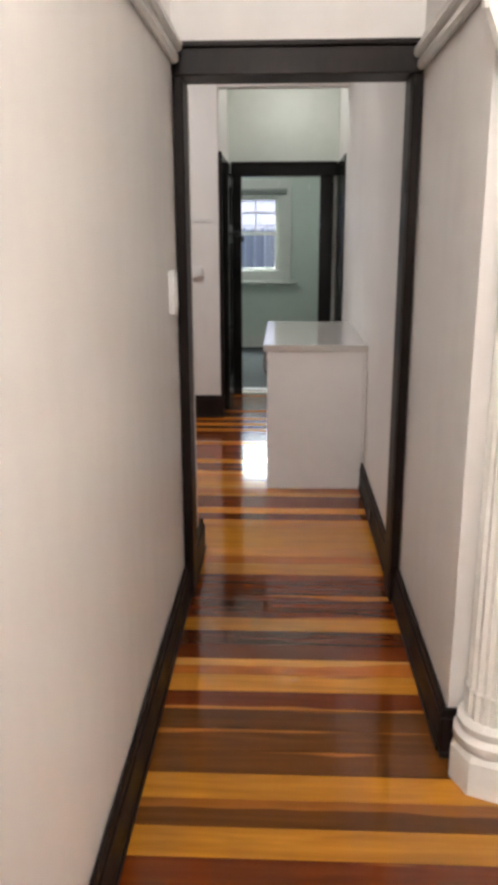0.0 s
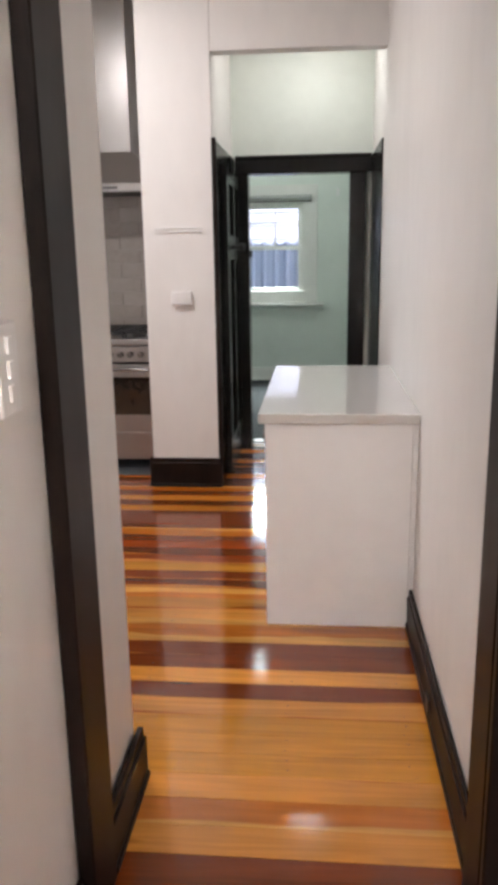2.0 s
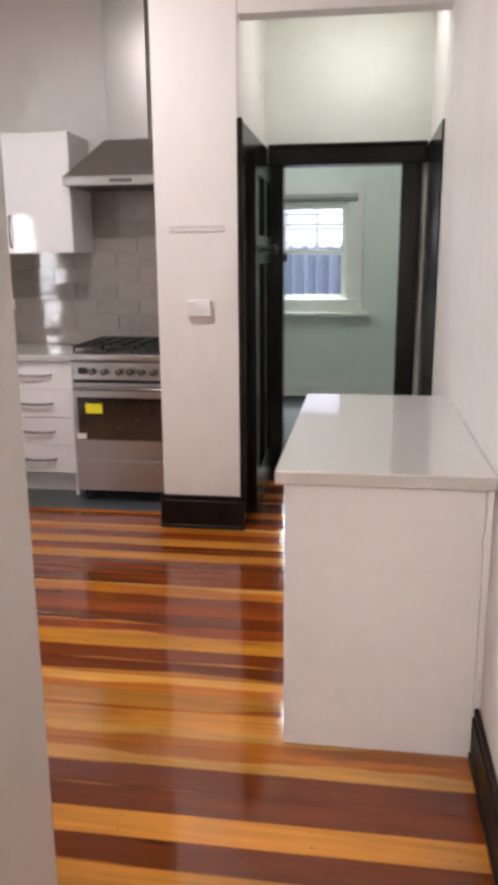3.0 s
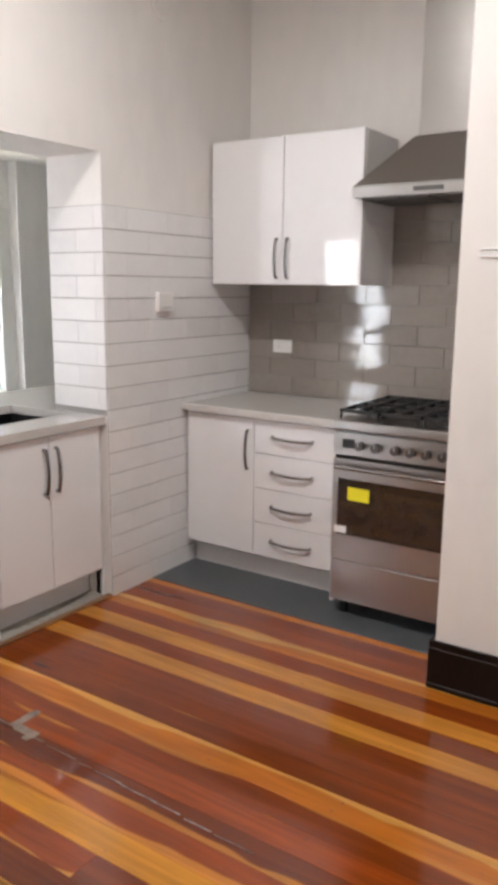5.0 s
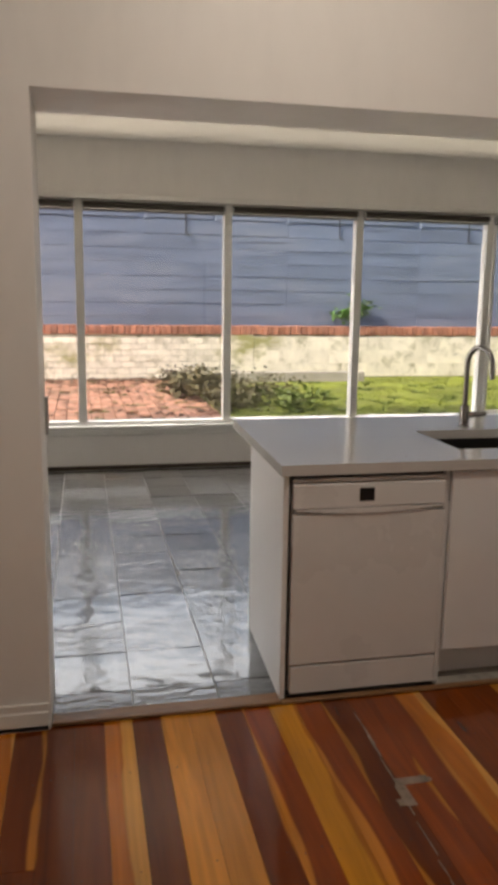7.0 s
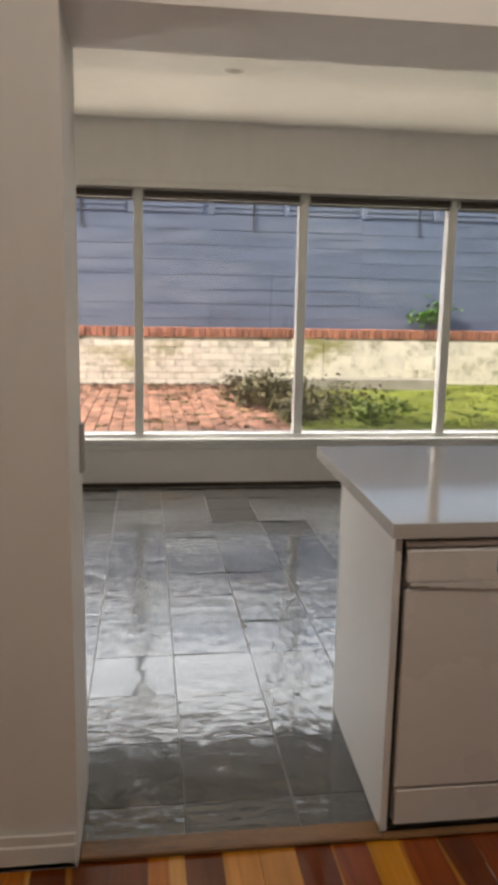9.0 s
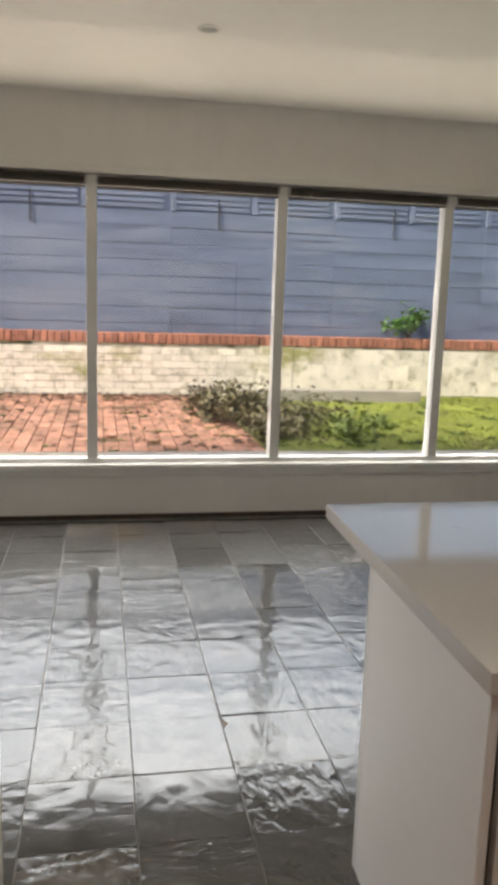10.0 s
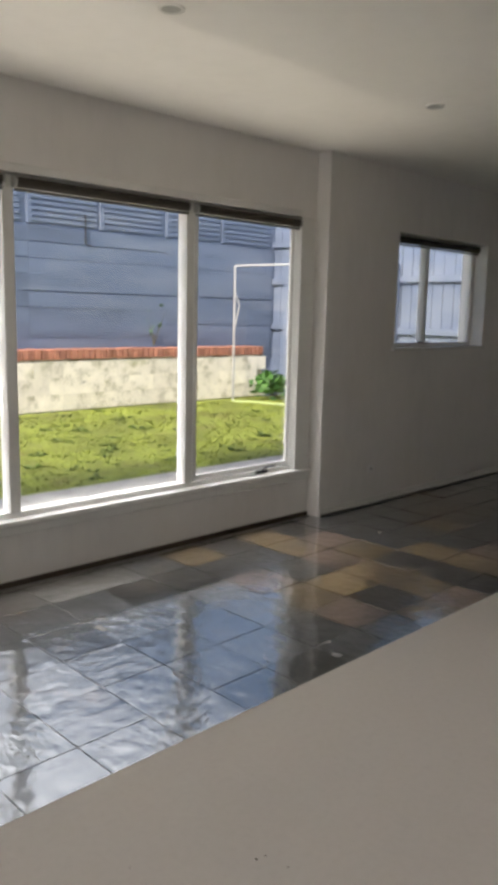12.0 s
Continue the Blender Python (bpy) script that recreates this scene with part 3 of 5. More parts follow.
leaf = part("door_leaf", boxes([(-0.411, -0.372, 6.52, 6.62, 0.02, 2.05), (-0.411, -0.372, 7.24, 7.34, 0.02, 2.05), (-0.411, -0.372, 6.62, 7.24, 0.02, 0.26), (-0.411, -0.372, 6.62, 7.24, 1.46, 1.62), (-0.411, -0.372, 6.62, 7.24, 1.94, 2.05), (-0.411, -0.372, 6.90, 6.97, 0.26, 1.46), (-0.411, -0.372, 6.90, 6.97, 1.62, 1.94), (-0.410, -0.393, 6.60, 7.26, 0.2, 2.0)], 0.003), M["black"], door_2, "black panelled timber door leaf")
part("door_knob", lathe([(0.012, 0), (0.012, 0.03), (0.026, 0.04), (0.03, 0.055), (0.02, 0.07)], 0, 0, 14), M["iron"], leaf, "black round knob", True).matrix_basis = Matrix.Translation((-0.372, 6.96, 1.545)) @ pose(0, 0, 0, 0, 90, 0)
part("strike_box", box(-0.312, -0.285, 7.365, 7.40, 1.47, 1.52, 0.003), M["iron"], door_2)
part("threshold", box(-0.31, 0.435, 7.50, 7.60, -0.02, 0.012, 0.004), M["trim_white"], door_2, "pale metal threshold strip")

# windows


def sash(name, at, label, axis, w, u0, u1, v0, v1, bars, rail, mat_name, depth=0.06, vbars=(), hung=()):
    """A fixed window in the plane axis = w: frame, bars, panes."""
    win = thing(name, at, label, "window")
    win["kind"] = "structure"

    def bx(a0, a1, b0, b1, d0, d1, bev=0.004):
        return box(d0, d1, a0, a1, b0, b1, bev) if axis == "x" else box(a0, a1, d0, d1, b0, b1, bev)

    fr = bmesh.new()
    for a0, a1, b0, b1 in ((u0, u0 + rail, v0, v1), (u1 - rail, u1, v0, v1), (u0 + rail, u1 - rail, v1 - rail, v1), (u0 + rail, u1 - rail, v0, v0 + rail * 0.7)):
        args = (w - depth / 2, w + depth / 2)
        box(*( (*args, a0, a1, b0, b1) if axis == "x" else (a0, a1, *args, b0, b1)), bevel=0.004, bm=fr)
    part("window_frame", fr, M[mat_name], win)
    edges = [u0 + rail] + [b for c in bars for b in (c - rail / 2, c + rail / 2)] + [u1 - rail]
    for c in bars:
        part("mullion", bx(c - rail / 2, c + rail / 2, v0 + rail * 0.7, v1 - rail, w - depth * 0.62, w + depth * 0.62), M[mat_name], win)
    for k in range(0, len(edges), 2):
        p = part("pane", bx(edges[k] - 0.004, edges[k + 1] + 0.004, v0 + rail * 0.7 - 0.004, v1 - rail + 0.004, w - 0.003, w + 0.003, 0), M["pane"], win)
        p.visible_shadow = False
    return win


window_1 = sash("window_1", (SX - 0.08, 6.0, 0.38), "long white-framed window with five fixed panes", "x", SX - 0.07, 2.95, 9.08, 0.372, 2.283, (4.235, 5.50, 6.70, 7.98), 0.068, "trim_white", 0.075)
part("window_sill", boxes([(SX - 0.03, SX + 0.035, 2.80, BAY - 0.002, 0.352, 0.388), (SX, SX + 0.018, 2.80, BAY - 0.002, 0.30, 0.352)], 0.005), M["trim_white"], window_1)
part("inner_frame", boxes([(SX - 0.05, SX + 0.014, 9.015, 9.165, 0.388, 2.283), (SX, SX + 0.014, 2.95, 9.015, 2.283, 2.33)], 0.004), M["trim_white"], window_1)
part("opening_sash", boxes([(SX - 0.062, SX - 0.04, 8.03, 8.06, 0.42, 2.2), (SX - 0.062, SX - 0.04, 8.97, 9.0, 0.42, 2.2), (SX - 0.062, SX - 0.04, 8.03, 9.0, 0.425, 0.46)], 0.003), M["trim_white"], window_1)
wind = part("window_winder", box(SX - 0.03, SX + 0.0, 8.62, 8.74, 0.40, 0.425, 0.004), M["chrome"], window_1, "chrome winder handle")
part("winder_crank", tube([(SX - 0.01, 8.68, 0.425), (SX + 0.02, 8.70, 0.45), (SX + 0.03, 8.78, 0.452)], 0.007), M["chrome"], wind, "", True)
window_2 = sash("window_2", (-6.74, 10.8, 1.32), "small white-framed window with two sashes", "x", -6.745, 10.08, 11.56, 1.317, 2.268, (10.72,), 0.05, "trim_white", 0.06)
part("window_sill", box(-6.715, -6.566, 10.06, 11.58, 1.295, 1.3215, 0.004), M["trim_white"], window_2)
part("window_reveal", boxes([(-6.715, -6.582, 11.545, 11.559, 1.317, 2.268), (-6.715, -6.582, 10.081, 10.095, 1.317, 2.268)], 0.002), M["trim_white"], window_2)
part("window_winder", box(-6.71, -6.69, 10.62, 10.78, 1.345, 1.365, 0.004), M["chrome"], window_2, "chrome winder handle")
window_3 = sash("window_3", (-0.48, 10.76, 1.06), "white double-hung sash window with a deep sill", "y", 10.79, -0.98, 0.03, 1.062, 2.048, (), 0.055, "trim_white", 0.06)
part("meeting_rail", box(-0.93, -0.02, 10.755, 10.80, 1.53, 1.575, 0.004), M["trim_white"], window_3)
part("window_sill", boxes([(-1.20, 0.27, 10.60, 10.72, 0.885, 0.925), (-1.12, 0.19, 10.67, 10.699, 0.925, 1.06)], 0.005), M["trim_white"], window_3)
part("architrave", boxes([(0.03, 0.20, 10.672, 10.699, 0.925, 2.25), (-1.15, -0.98, 10.672, 10.699, 0.925, 2.25), (-0.98, 0.03, 10.672, 10.699, 2.05, 2.25)], 0.004), M["trim_white"], window_3)
part("glazing_bar", boxes([(-0.93, -0.02, 10.775, 10.79, 1.83, 1.845), (-0.62, -0.605, 10.776, 10.789, 1.575, 2.0), (-0.30, -0.285, 10.776, 10.789, 1.575, 2.0)]), M["trim_white"], window_3)
window_4 = sash("window_4", (-3.93, 2.72, 0.14), "tall narrow white-framed window at the sunroom's end", "y", 2.72, -4.16, -3.70, 0.142, 2.058, (), 0.05, "trim_white", 0.06)
part("mid_rail", box(-4.11, -3.75, 2.70, 2.74, 0.98, 1.03, 0.004), M["trim_white"], window_4)


def roller_blind(at, u0, u1, z, axis, r=0.028, label="dark fabric roller blind rolled up at the window head", cloth="blind"):
    b = thing("roller_blind", at, label, "blind", "rolled-up blinds")
    x, y = at[0], at[1]
    p0, p1 = ((x, u0, z), (x, u1, z)) if axis == "x" else ((u0, y, z), (u1, y, z))
    part("fabric_roll", tube([p0, p1], r, 12), M[cloth], b, "", True)
    for p in (p0, p1):
        part("bracket", disc(p, r * 1.15, 0.012, "y" if axis == "x" else "x", 12), M["greyplastic"], b)
    q = [Vector(p) - Vector((0, 0, r + 0.012)) for p in (p0, p1)]
    part("bottom_bar", tube(q, 0.008, 8), M["darksteel"], b, "", True)


for a, b in ((2.98, 4.20), (4.27, 5.465), (5.535, 6.665), (6.735, 7.945), (8.015, 9.01)):
    roller_blind((SX - 0.012, (a + b) / 2, 2.24), a, b, 2.24, "x")
roller_blind((-6.69, 10.8, 2.225), 10.10, 11.54, 2.225, "x")
roller_blind((-0.48, 10.655, 2.11), -1.06, 0.13, 2.11, "y", 0.03, "pale roller blind rolled up over the sash window", "greyplastic")

# ---- kitchen ----


def bow_handle(parent, p0, p1, out, r=0.0075):
    """A bowed bar handle from p0 to p1 standing off along out."""
    p0, p1, out = Vector(p0), Vector(p1), Vector(out)
    pts = [p0, p0 + out * 0.45]
    for k in range(1, 8):
        t = k / 8
        pts.append(p0.lerp(p1, t) + out * (0.55 + 0.45 * math.sin(math.pi * t)))
    pts += [p1 + out * 0.45, p1]
    part("handle", tube(pts, r, 8), M["chrome"], parent, "bowed satin chrome handle", True)


# peninsula bench on the right wall
bench = thing("bench_cabinet", (0.30, 4.98, 0), "white bench cabinet against the wall with a plain end panel", "cabinet")
part("end_panel", box(0.004, 0.577, 4.350, 4.372, 0.0, 0.858, 0.002), M["lam_matt"], bench)
part("carcass", box(0.03, 0.595, 4.374, 5.58, 0.10, 0.858, 0.002), M["lam_matt"], bench)
part("plinth", box(0.07, 0.59, 4.374, 5.56, 0.0, 0.099), M["lam_matt"], bench)
for a, b in ((4.376, 4.775), (4.779, 5.178), (5.182, 5.58)):
    d = part("door", box(0.006, 0.028, a, b, 0.10, 0.855, 0.002), M["lam"], bench)
    bow_handle(d, (0.006, b - 0.05, 0.66), (0.006, b - 0.05, 0.80), (-0.03, 0, 0))
part("filler_strip", box(0.5785, 0.599, 4.352, 4.37, 0.168, 0.858, 0.002), M["lam_matt"], bench)
top = tagged(part("bench_worktop", box(-0.022, 0.5985, 4.322, 5.635, 0.860, 0.900, 0.004, seg=2), M["stone"]), "white polished stone worktop on the bench cabinet", "worktop")

# lower cabinets beside the cooker
base = thing("base_cabinet", (-2.05, 7.1, 0), "white gloss base cabinet with one door and four drawers", "cabinet")
part("carcass", box(-2.50, -1.60, 6.845, 7.43, 0.14, 0.868), M["lam_matt"], base)
d = part("door", box(-2.498, -2.070, 6.822, 6.843, 0.142, 0.862, 0.002), M["lam"], base)
bow_handle(d, (-2.105, 6.822, 0.60), (-2.105, 6.822, 0.80), (0, -0.03, 0))
for a, b, c in ((0.691, 0.862, 0.785), (0.508, 0.687, 0.603), (0.325, 0.504, 0.420), (0.142, 0.321, 0.237)):
    d = part("drawer_front", box(-2.066, -1.604, 6.822, 6.843, a, b, 0.002), M["lam"], base)
    bow_handle(d, (-1.955, 6.822, c), (-1.725, 6.822, c), (0, -0.03, -0.008))
part("plinth", box(-2.50, -1.60, 6.90, 6.918, 0.0, 0.139), M["lam_matt"], base)
part("side_panel", box(-1.598, -1.578, 6.80, 7.43, 0.0, 0.868, 0.002), M["lam_matt"], base)
tagged(part("side_worktop", boxes([(-2.518, -1.548, 6.792, 7.432, 0.87, 0.91)], 0.004), M["stone"]), "white polished stone worktop on the base cabinet", "worktop")

upper = thing("wall_cabinet", (-2.06, 7.25, 1.536), "white gloss wall cabinet with two doors", "cabinet")
part("carcass", box(-2.498, -1.615, 7.072, 7.431, 1.536, 2.262, 0.002), M["lam_matt"], upper)
for a, b, h in ((-2.498, -2.058, -2.088), (-2.054, -1.615, -2.024)):
    d = part("door", box(a, b, 7.048, 7.07, 1.536, 2.262, 0.002), M["lam"], upper)
    bow_handle(d, (h, 7.048, 1.57), (h, 7.048, 1.765), (0, -0.03, 0))

# range cooker
ck = thing("cooker", (-1.24, 6.96, 0), "stainless steel freestanding gas cooker with one glass oven door", "cooker")
CX0, CX1, CF = -1.532, -0.932, 6.672
part("body", box(CX0 + 0.004, CX1 - 0.004, CF + 0.02, 7.27, 0.075, 0.895, 0.004), M["steel"], ck)
part("hob_top", box(CX0, CX1, CF - 0.012, 7.28, 0.897, 0.938, 0.006, seg=2), M["steel"], ck)
cp = part("control_panel", box(CX0 + 0.002, CX1 - 0.002, CF - 0.004, CF + 0.02, 0.778, 0.888, 0.004), M["steel"], ck)
part("clock_display", box(CX0 + 0.045, CX0 + 0.105, CF - 0.008, CF - 0.003, 0.815, 0.855, 0.002), M["blackplastic"], cp, "dark clock display")
for x in (-1.395, -1.318, -1.225, -1.155, -1.085, -1.012):
    k = part("knob", disc((x, CF - 0.020, 0.832), 0.020, 0.032, "y", 18), M["darksteel"], cp, "dark round control knob", True)
    part("pointer", box(x - 0.003, x + 0.003, CF - 0.040, CF - 0.035, 0.832, 0.851), M["steel"], k)
# near-black strip stands for the shade in the slot over the oven door
part("trim_gap", box(CX0 + 0.006, CX1 - 0.006, CF + 0.006, CF + 0.02, 0.762, 0.777), M["gapdark"], ck)
od = part("oven_door", slab([CX0 + 0.003, CX0 + 0.028, CX1 - 0.028, CX1 - 0.003], [0.285, 0.405, 0.672, 0.762], [(1, 1)], CF - 0.006, CF + 0.02, "y"), M["steel"], ck)
part("door_glass", box(CX0 + 0.026, CX1 - 0.026, CF - 0.002, CF + 0.008, 0.403, 0.674), M["ovenglass"], od, "brown tinted oven glass")
part("door_handle", tube([(CX0 + 0.03, CF - 0.006, 0.728), (CX0 + 0.03, CF - 0.05, 0.732), (CX1 - 0.03, CF - 0.05, 0.732), (CX1 - 0.03, CF - 0.006, 0.728)], 0.010, 10), M["chrome"], od, "polished bar handle", True)
part("energy_label", box(-1.452, -1.345, CF - 0.0075, CF - 0.006, 0.573, 0.634), M["yellow"], od, "bright yellow paper label")
part("maker_plate", box(-1.515, -1.455, CF - 0.0075, CF - 0.006, 0.412, 0.446), M["paper"], od, "small pale sticker")
part("storage_drawer", box(CX0 + 0.003, CX1 - 0.003, CF - 0.004, CF + 0.02, 0.080, 0.276, 0.003), M["steel"], ck)
for x in (CX0 + 0.05, CX1 - 0.05):
    for y in (CF + 0.06, 7.20):
        part("foot", disc((x, y, 0.037), 0.02, 0.074, "z", 12), M["blackplastic"], ck)
for bx, by in ((-1.40, 6.84), (-1.06, 6.84), (-1.40, 7.12), (-1.06, 7.12), (-1.23, 6.98)):
    bn = part("burner", disc((bx, by, 0.945), 0.048, 0.014, "z", 20), M["darksteel"], ck, "", True)
    part("burner_cap", disc((bx, by, 0.957), 0.034, 0.010, "z", 18, 0.003), M["iron"], bn)
for gx0, gx1 in ((-1.525, -1.335), (-1.325, -1.135), (-1.125, -0.94)):
    rows = [(gx0, gx0 + 0.012, 6.70, 7.25, 0.966, 0.984), (gx1 - 0.012, gx1, 6.70, 7.25, 0.966, 0.984)]
    rows += [(gx0, gx1, y, y + 0.012, 0.968, 0.986) for y in (6.70, 6.84, 6.97, 7.11, 7.238)]
    rows += [((gx0 + gx1) / 2 - 0.006, (gx0 + gx1) / 2 + 0.006, 6.72, 7.23, 0.970, 0.988)]
    rows += [(x, x + 0.012, y, y + 0.012, 0.938, 0.97) for x in (gx0, gx1 - 0.012) for y in (6.70, 7.238)]
    part("pan_support", boxes(rows, 0.002), M["iron"], ck, "black cast iron pan support")

# chimney hood
hood = thing("range_hood", (-1.26, 7.2, 1.94), "stainless steel chimney range hood over the cooker", "range hood")
hb = bmesh.new()
rings = [[(-1.632, 6.965), (-0.884, 6.965), (-0.884, 7.43), (-1.632, 7.43)], [(-1.632, 6.965), (-0.884, 6.965), (-0.884, 7.43), (-1.632, 7.43)], [(-1.405, 7.135), (-1.112, 7.135), (-1.112, 7.43), (-1.405, 7.43)]]
hv = [[hb.verts.new((*p, z)) for p in ring] for ring, z in zip(rings, (1.935, 1.985, 2.215))]
for a, b in zip(hv, hv[1:]):
    for k in range(4):
        hb.faces.new([a[k], a[(k + 1) % 4], b[(k + 1) % 4], b[k]])
hb.faces.new(hv[0][::-1]), hb.faces.new(hv[-1])
bmesh.ops.recalc_face_normals(hb, faces=hb.faces)
bmesh.ops.bevel(hb, geom=list(hb.edges), offset=0.004, segments=2, affect="EDGES")
can = part("canopy", hb, M["steel"], hood)
part("flue", box(-1.390, -1.127, 7.150, 7.43, 2.216, CEIL - 0.002, 0.003), M["steel"], hood, "brushed steel flue cover")
for x0, x1 in ((-1.60, -1.27), (-1.25, -0.92)):
    part("grease_filter", boxes([(x0, x1, y, y + 0.03, 1.926, 1.9345) for y in (7.0, 7.05, 7.10, 7.15, 7.20, 7.25, 7.30)], 0.002), M["darksteel"], can)
part("switch_strip", box(-1.33, -1.19, 6.962, 6.966, 1.950, 1.970, 0.001), M["darksteel"], can)

# island with dishwasher and sink
IX, IB, IY0, IY1 = -2.55, -3.23, 4.937, 6.226
isl = thing("sink_cabinet", (-2.9, 5.9, 0), "white sink cabinet with two doors and an open kick space", "cabinet")
part("carcass_side", box(IB + 0.02, IX - 0.022, 5.572, 5.59, 0.0, 0.868), M["lam_matt"], isl)
part("carcass_side", box(IB + 0.02, IX - 0.022, 6.206, 6.224, 0.0, 0.868), M["lam_matt"], isl)
part("carcass_floor", box(IB + 0.02, IX - 0.022, 5.591, 6.205, 0.145, 0.163), M["lam_matt"], isl)
part("back_panel", box(IB, IB + 0.019, IY0 + 0.026, 6.224, 0.0, 0.868, 0.002), M["lam_matt"], isl)
ep = box(IB + 0.02, IX - 0.004, IY0, IY0 + 0.020, 0.0, 0.868, 0.002)
for v in ep.verts:
    if v.co.x < -3.0:
        v.co.y += 0.026
part("end_panel", ep, M["lam_matt"], isl, "white satin end panel")
for a, b, h in ((5.592, 5.886, 5.855), (5.890, 6.205, 5.925)):
    d = part("door", box(IX - 0.02, IX, a, b, 0.146, 0.862, 0.002), M["lam"], isl)
    bow_handle(d, (IX, h, 0.605), (IX, h, 0.805), (0.03, 0, 0), 0.0085)
part("plinth", box(IX - 0.12, IX - 0.10, 5.591, 6.205, 0.0, 0.144), M["lam_matt"], isl)
part("filler_leg", box(IX - 0.05, IX - 0.001, 6.206, 6.224, 0.0, 0.145, 0.001), M["lam_matt"], isl)

dw = thing("dishwasher", (-2.86, 5.26, 0), "white freestanding dishwasher under the island worktop", "dishwasher")
part("body", box(IB + 0.03, IX - 0.03, 4.972, 5.566, 0.02, 0.838, 0.003), M["enamel"], dw)
part("top_lid", box(IB + 0.03, IX - 0.004, 4.970, 5.568, 0.838, 0.852, 0.004), M["enamel"], dw)
dd = part("door", box(IX - 0.03, IX, 4.972, 5.566, 0.135, 0.722, 0.005), M["enamel"], dw)
cpn = part("control_panel", box(IX - 0.03, IX + 0.004, 4.972, 5.566, 0.741, 0.834, 0.006), M["enamel"], dw)
# grey instead of enamel white: the recess's shadow is in the colour
part("handle_recess", box(IX - 0.03, IX - 0.008, 4.978, 5.560, 0.722, 0.7405), M["greyplastic"], dw, "handle recess with its shadow coloured in grey")
hbm = bmesh.new()
for k in range(12):
    a, b = 4.985 + k * 0.0475, 4.985 + (k + 1) * 0.0475
    dz = 0.016 * math.sin(math.pi * (k + 0.5) / 12)
    box(IX - 0.012, IX + 0.007, a, b, 0.736 - dz, 0.7405, 0, hbm)
part("grip_edge", hbm, M["enamel"], cpn)
part("display", box(IX + 0.0042, IX + 0.006, 5.222, 5.280, 0.765, 0.815, 0.001), M["blackplastic"], cpn, "black square display")
part("kick_plate", box(IX - 0.03, IX - 0.002, 4.976, 5.562, 0.018, 0.128, 0.004), M["enamel"], dw)
# dark filler: shade of the gap beside the dishwasher, put into colour
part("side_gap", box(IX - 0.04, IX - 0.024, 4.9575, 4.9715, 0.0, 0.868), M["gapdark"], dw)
for y in (5.0, 5.53):
    for x in (IX - 0.08, IB + 0.08):
        part("foot", disc((x, y, 0.011), 0.015, 0.02, "z", 10), M["blackplastic"], dw)
# dark sheet painting the shade between dishwasher lid and worktop
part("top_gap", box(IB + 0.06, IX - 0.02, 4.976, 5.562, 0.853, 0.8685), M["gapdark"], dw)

wt = slab([-3.604, -3.17, -2.87, -2.735, -2.532], [4.925, 5.705, 6.195, 6.2275, 6.95], [(1, 1), (2, 1), (2, 3), (3, 3)], 0.870, 0.910, "z")
for v in wt.verts:
    if abs(v.co.y - 4.925) < 1e-4:
        v.co.y = 4.922 - 0.031 * (v.co.x + 2.532)
tagged(part("island_worktop", wt, M["stone"]), "white polished stone island worktop with an undermount sink cut-out", "worktop")
fr = np.random.RandomState(3)
fleck = bmesh.new()
for k in range(14):
    fx, fy, fs = fr.uniform(-3.55, -2.6), fr.uniform(4.98, 5.65), fr.uniform(0.0006, 0.0017)
    box(fx - fs, fx + fs, fy - fs * 0.7, fy + fs * 0.7, 0.9101, 0.9108, 0, fleck)
tagged(part("crumbs", fleck, M["gapbrown"]), "tiny dark crumbs and specks on the island worktop", "crumbs", kind="stuff")
sink = thing("sink", (-2.95, 5.95, 0.70), "dark steel undermount sink below the worktop", "sink")
part("basin", slab([-3.19, -3.17, -2.735, -2.715], [5.685, 5.705, 6.195, 6.215], [(1, 1)], 0.70, 0.869, "z"), M["darksteel"], sink)
part("basin_floor", box(-3.19, -2.715, 5.685, 6.215, 0.69, 0.6995, 0.002), M["darksteel"], sink)
part("drain", disc((-2.95, 5.95, 0.7015), 0.04, 0.004, "z", 20), M["chrome"], sink, "", True)
tap = thing("mixer_tap", (-3.27, 6.00, 0.91), "satin chrome gooseneck kitchen mixer tap", "tap")
part("tap_base", lathe([(0.027, 0.9105), (0.027, 0.916), (0.022, 0.92), (0.022, 1.0), (0.018, 1.01)], -3.27, 6.00, 20), M["chrome"], tap, "", True)
arc = [(-3.27, 6.00, 1.0), (-3.27, 6.00, 1.20)] + [(-3.27 + 0.06 * (1 - math.cos(a)), 6.0 + 0.03 * (1 - math.cos(a)), 1.20 + 0.085 * math.sin(a)) for a in [math.pi * k / 12 for k in range(1, 13)]] + [(-3.148, 6.062, 1.14)]
part("spout", tube(arc, 0.0125, 12), M["chrome"], tap, "", True)
part("lever", tube([(-3.255, 6.015, 0.965), (-3.22, 6.05, 0.972), (-3.20, 6.075, 0.978)], [0.016, 0.012, 0.010], 10), M["chrome"], tap, "", True)

# flat floor pieces in the kitchen
tagged(part("vinyl_strip", box(KX0 + 0.002, -0.90, 6.53, 7.438, 0.0005, 0.005, 0.001), M["vinyl"]), "grey vinyl floor strip under the cooker and cabinets", "floor covering", kind="structure")
tagged(part("kick_floor", box(IX - 0.099, IX + 0.004, 5.575, 6.224, 0.0005, 0.006, 0.001), M["concrete"]), "bare grey floor strip under the sink cabinet", "floor covering", kind="structure")
setting("threshold_strip", boxes([(KX0 - 0.066, KX0 + 0.004, PY0 + 0.002, 4.935, 0.0, 0.016), (KX0 - 0.022, KX0 + 0.006, 4.936, PY1 - 0.002, 0.0, 0.012)], 0.004), M["strip"], "worn timber threshold strip between boards and slate", "threshold")
sc = bmesh.new()
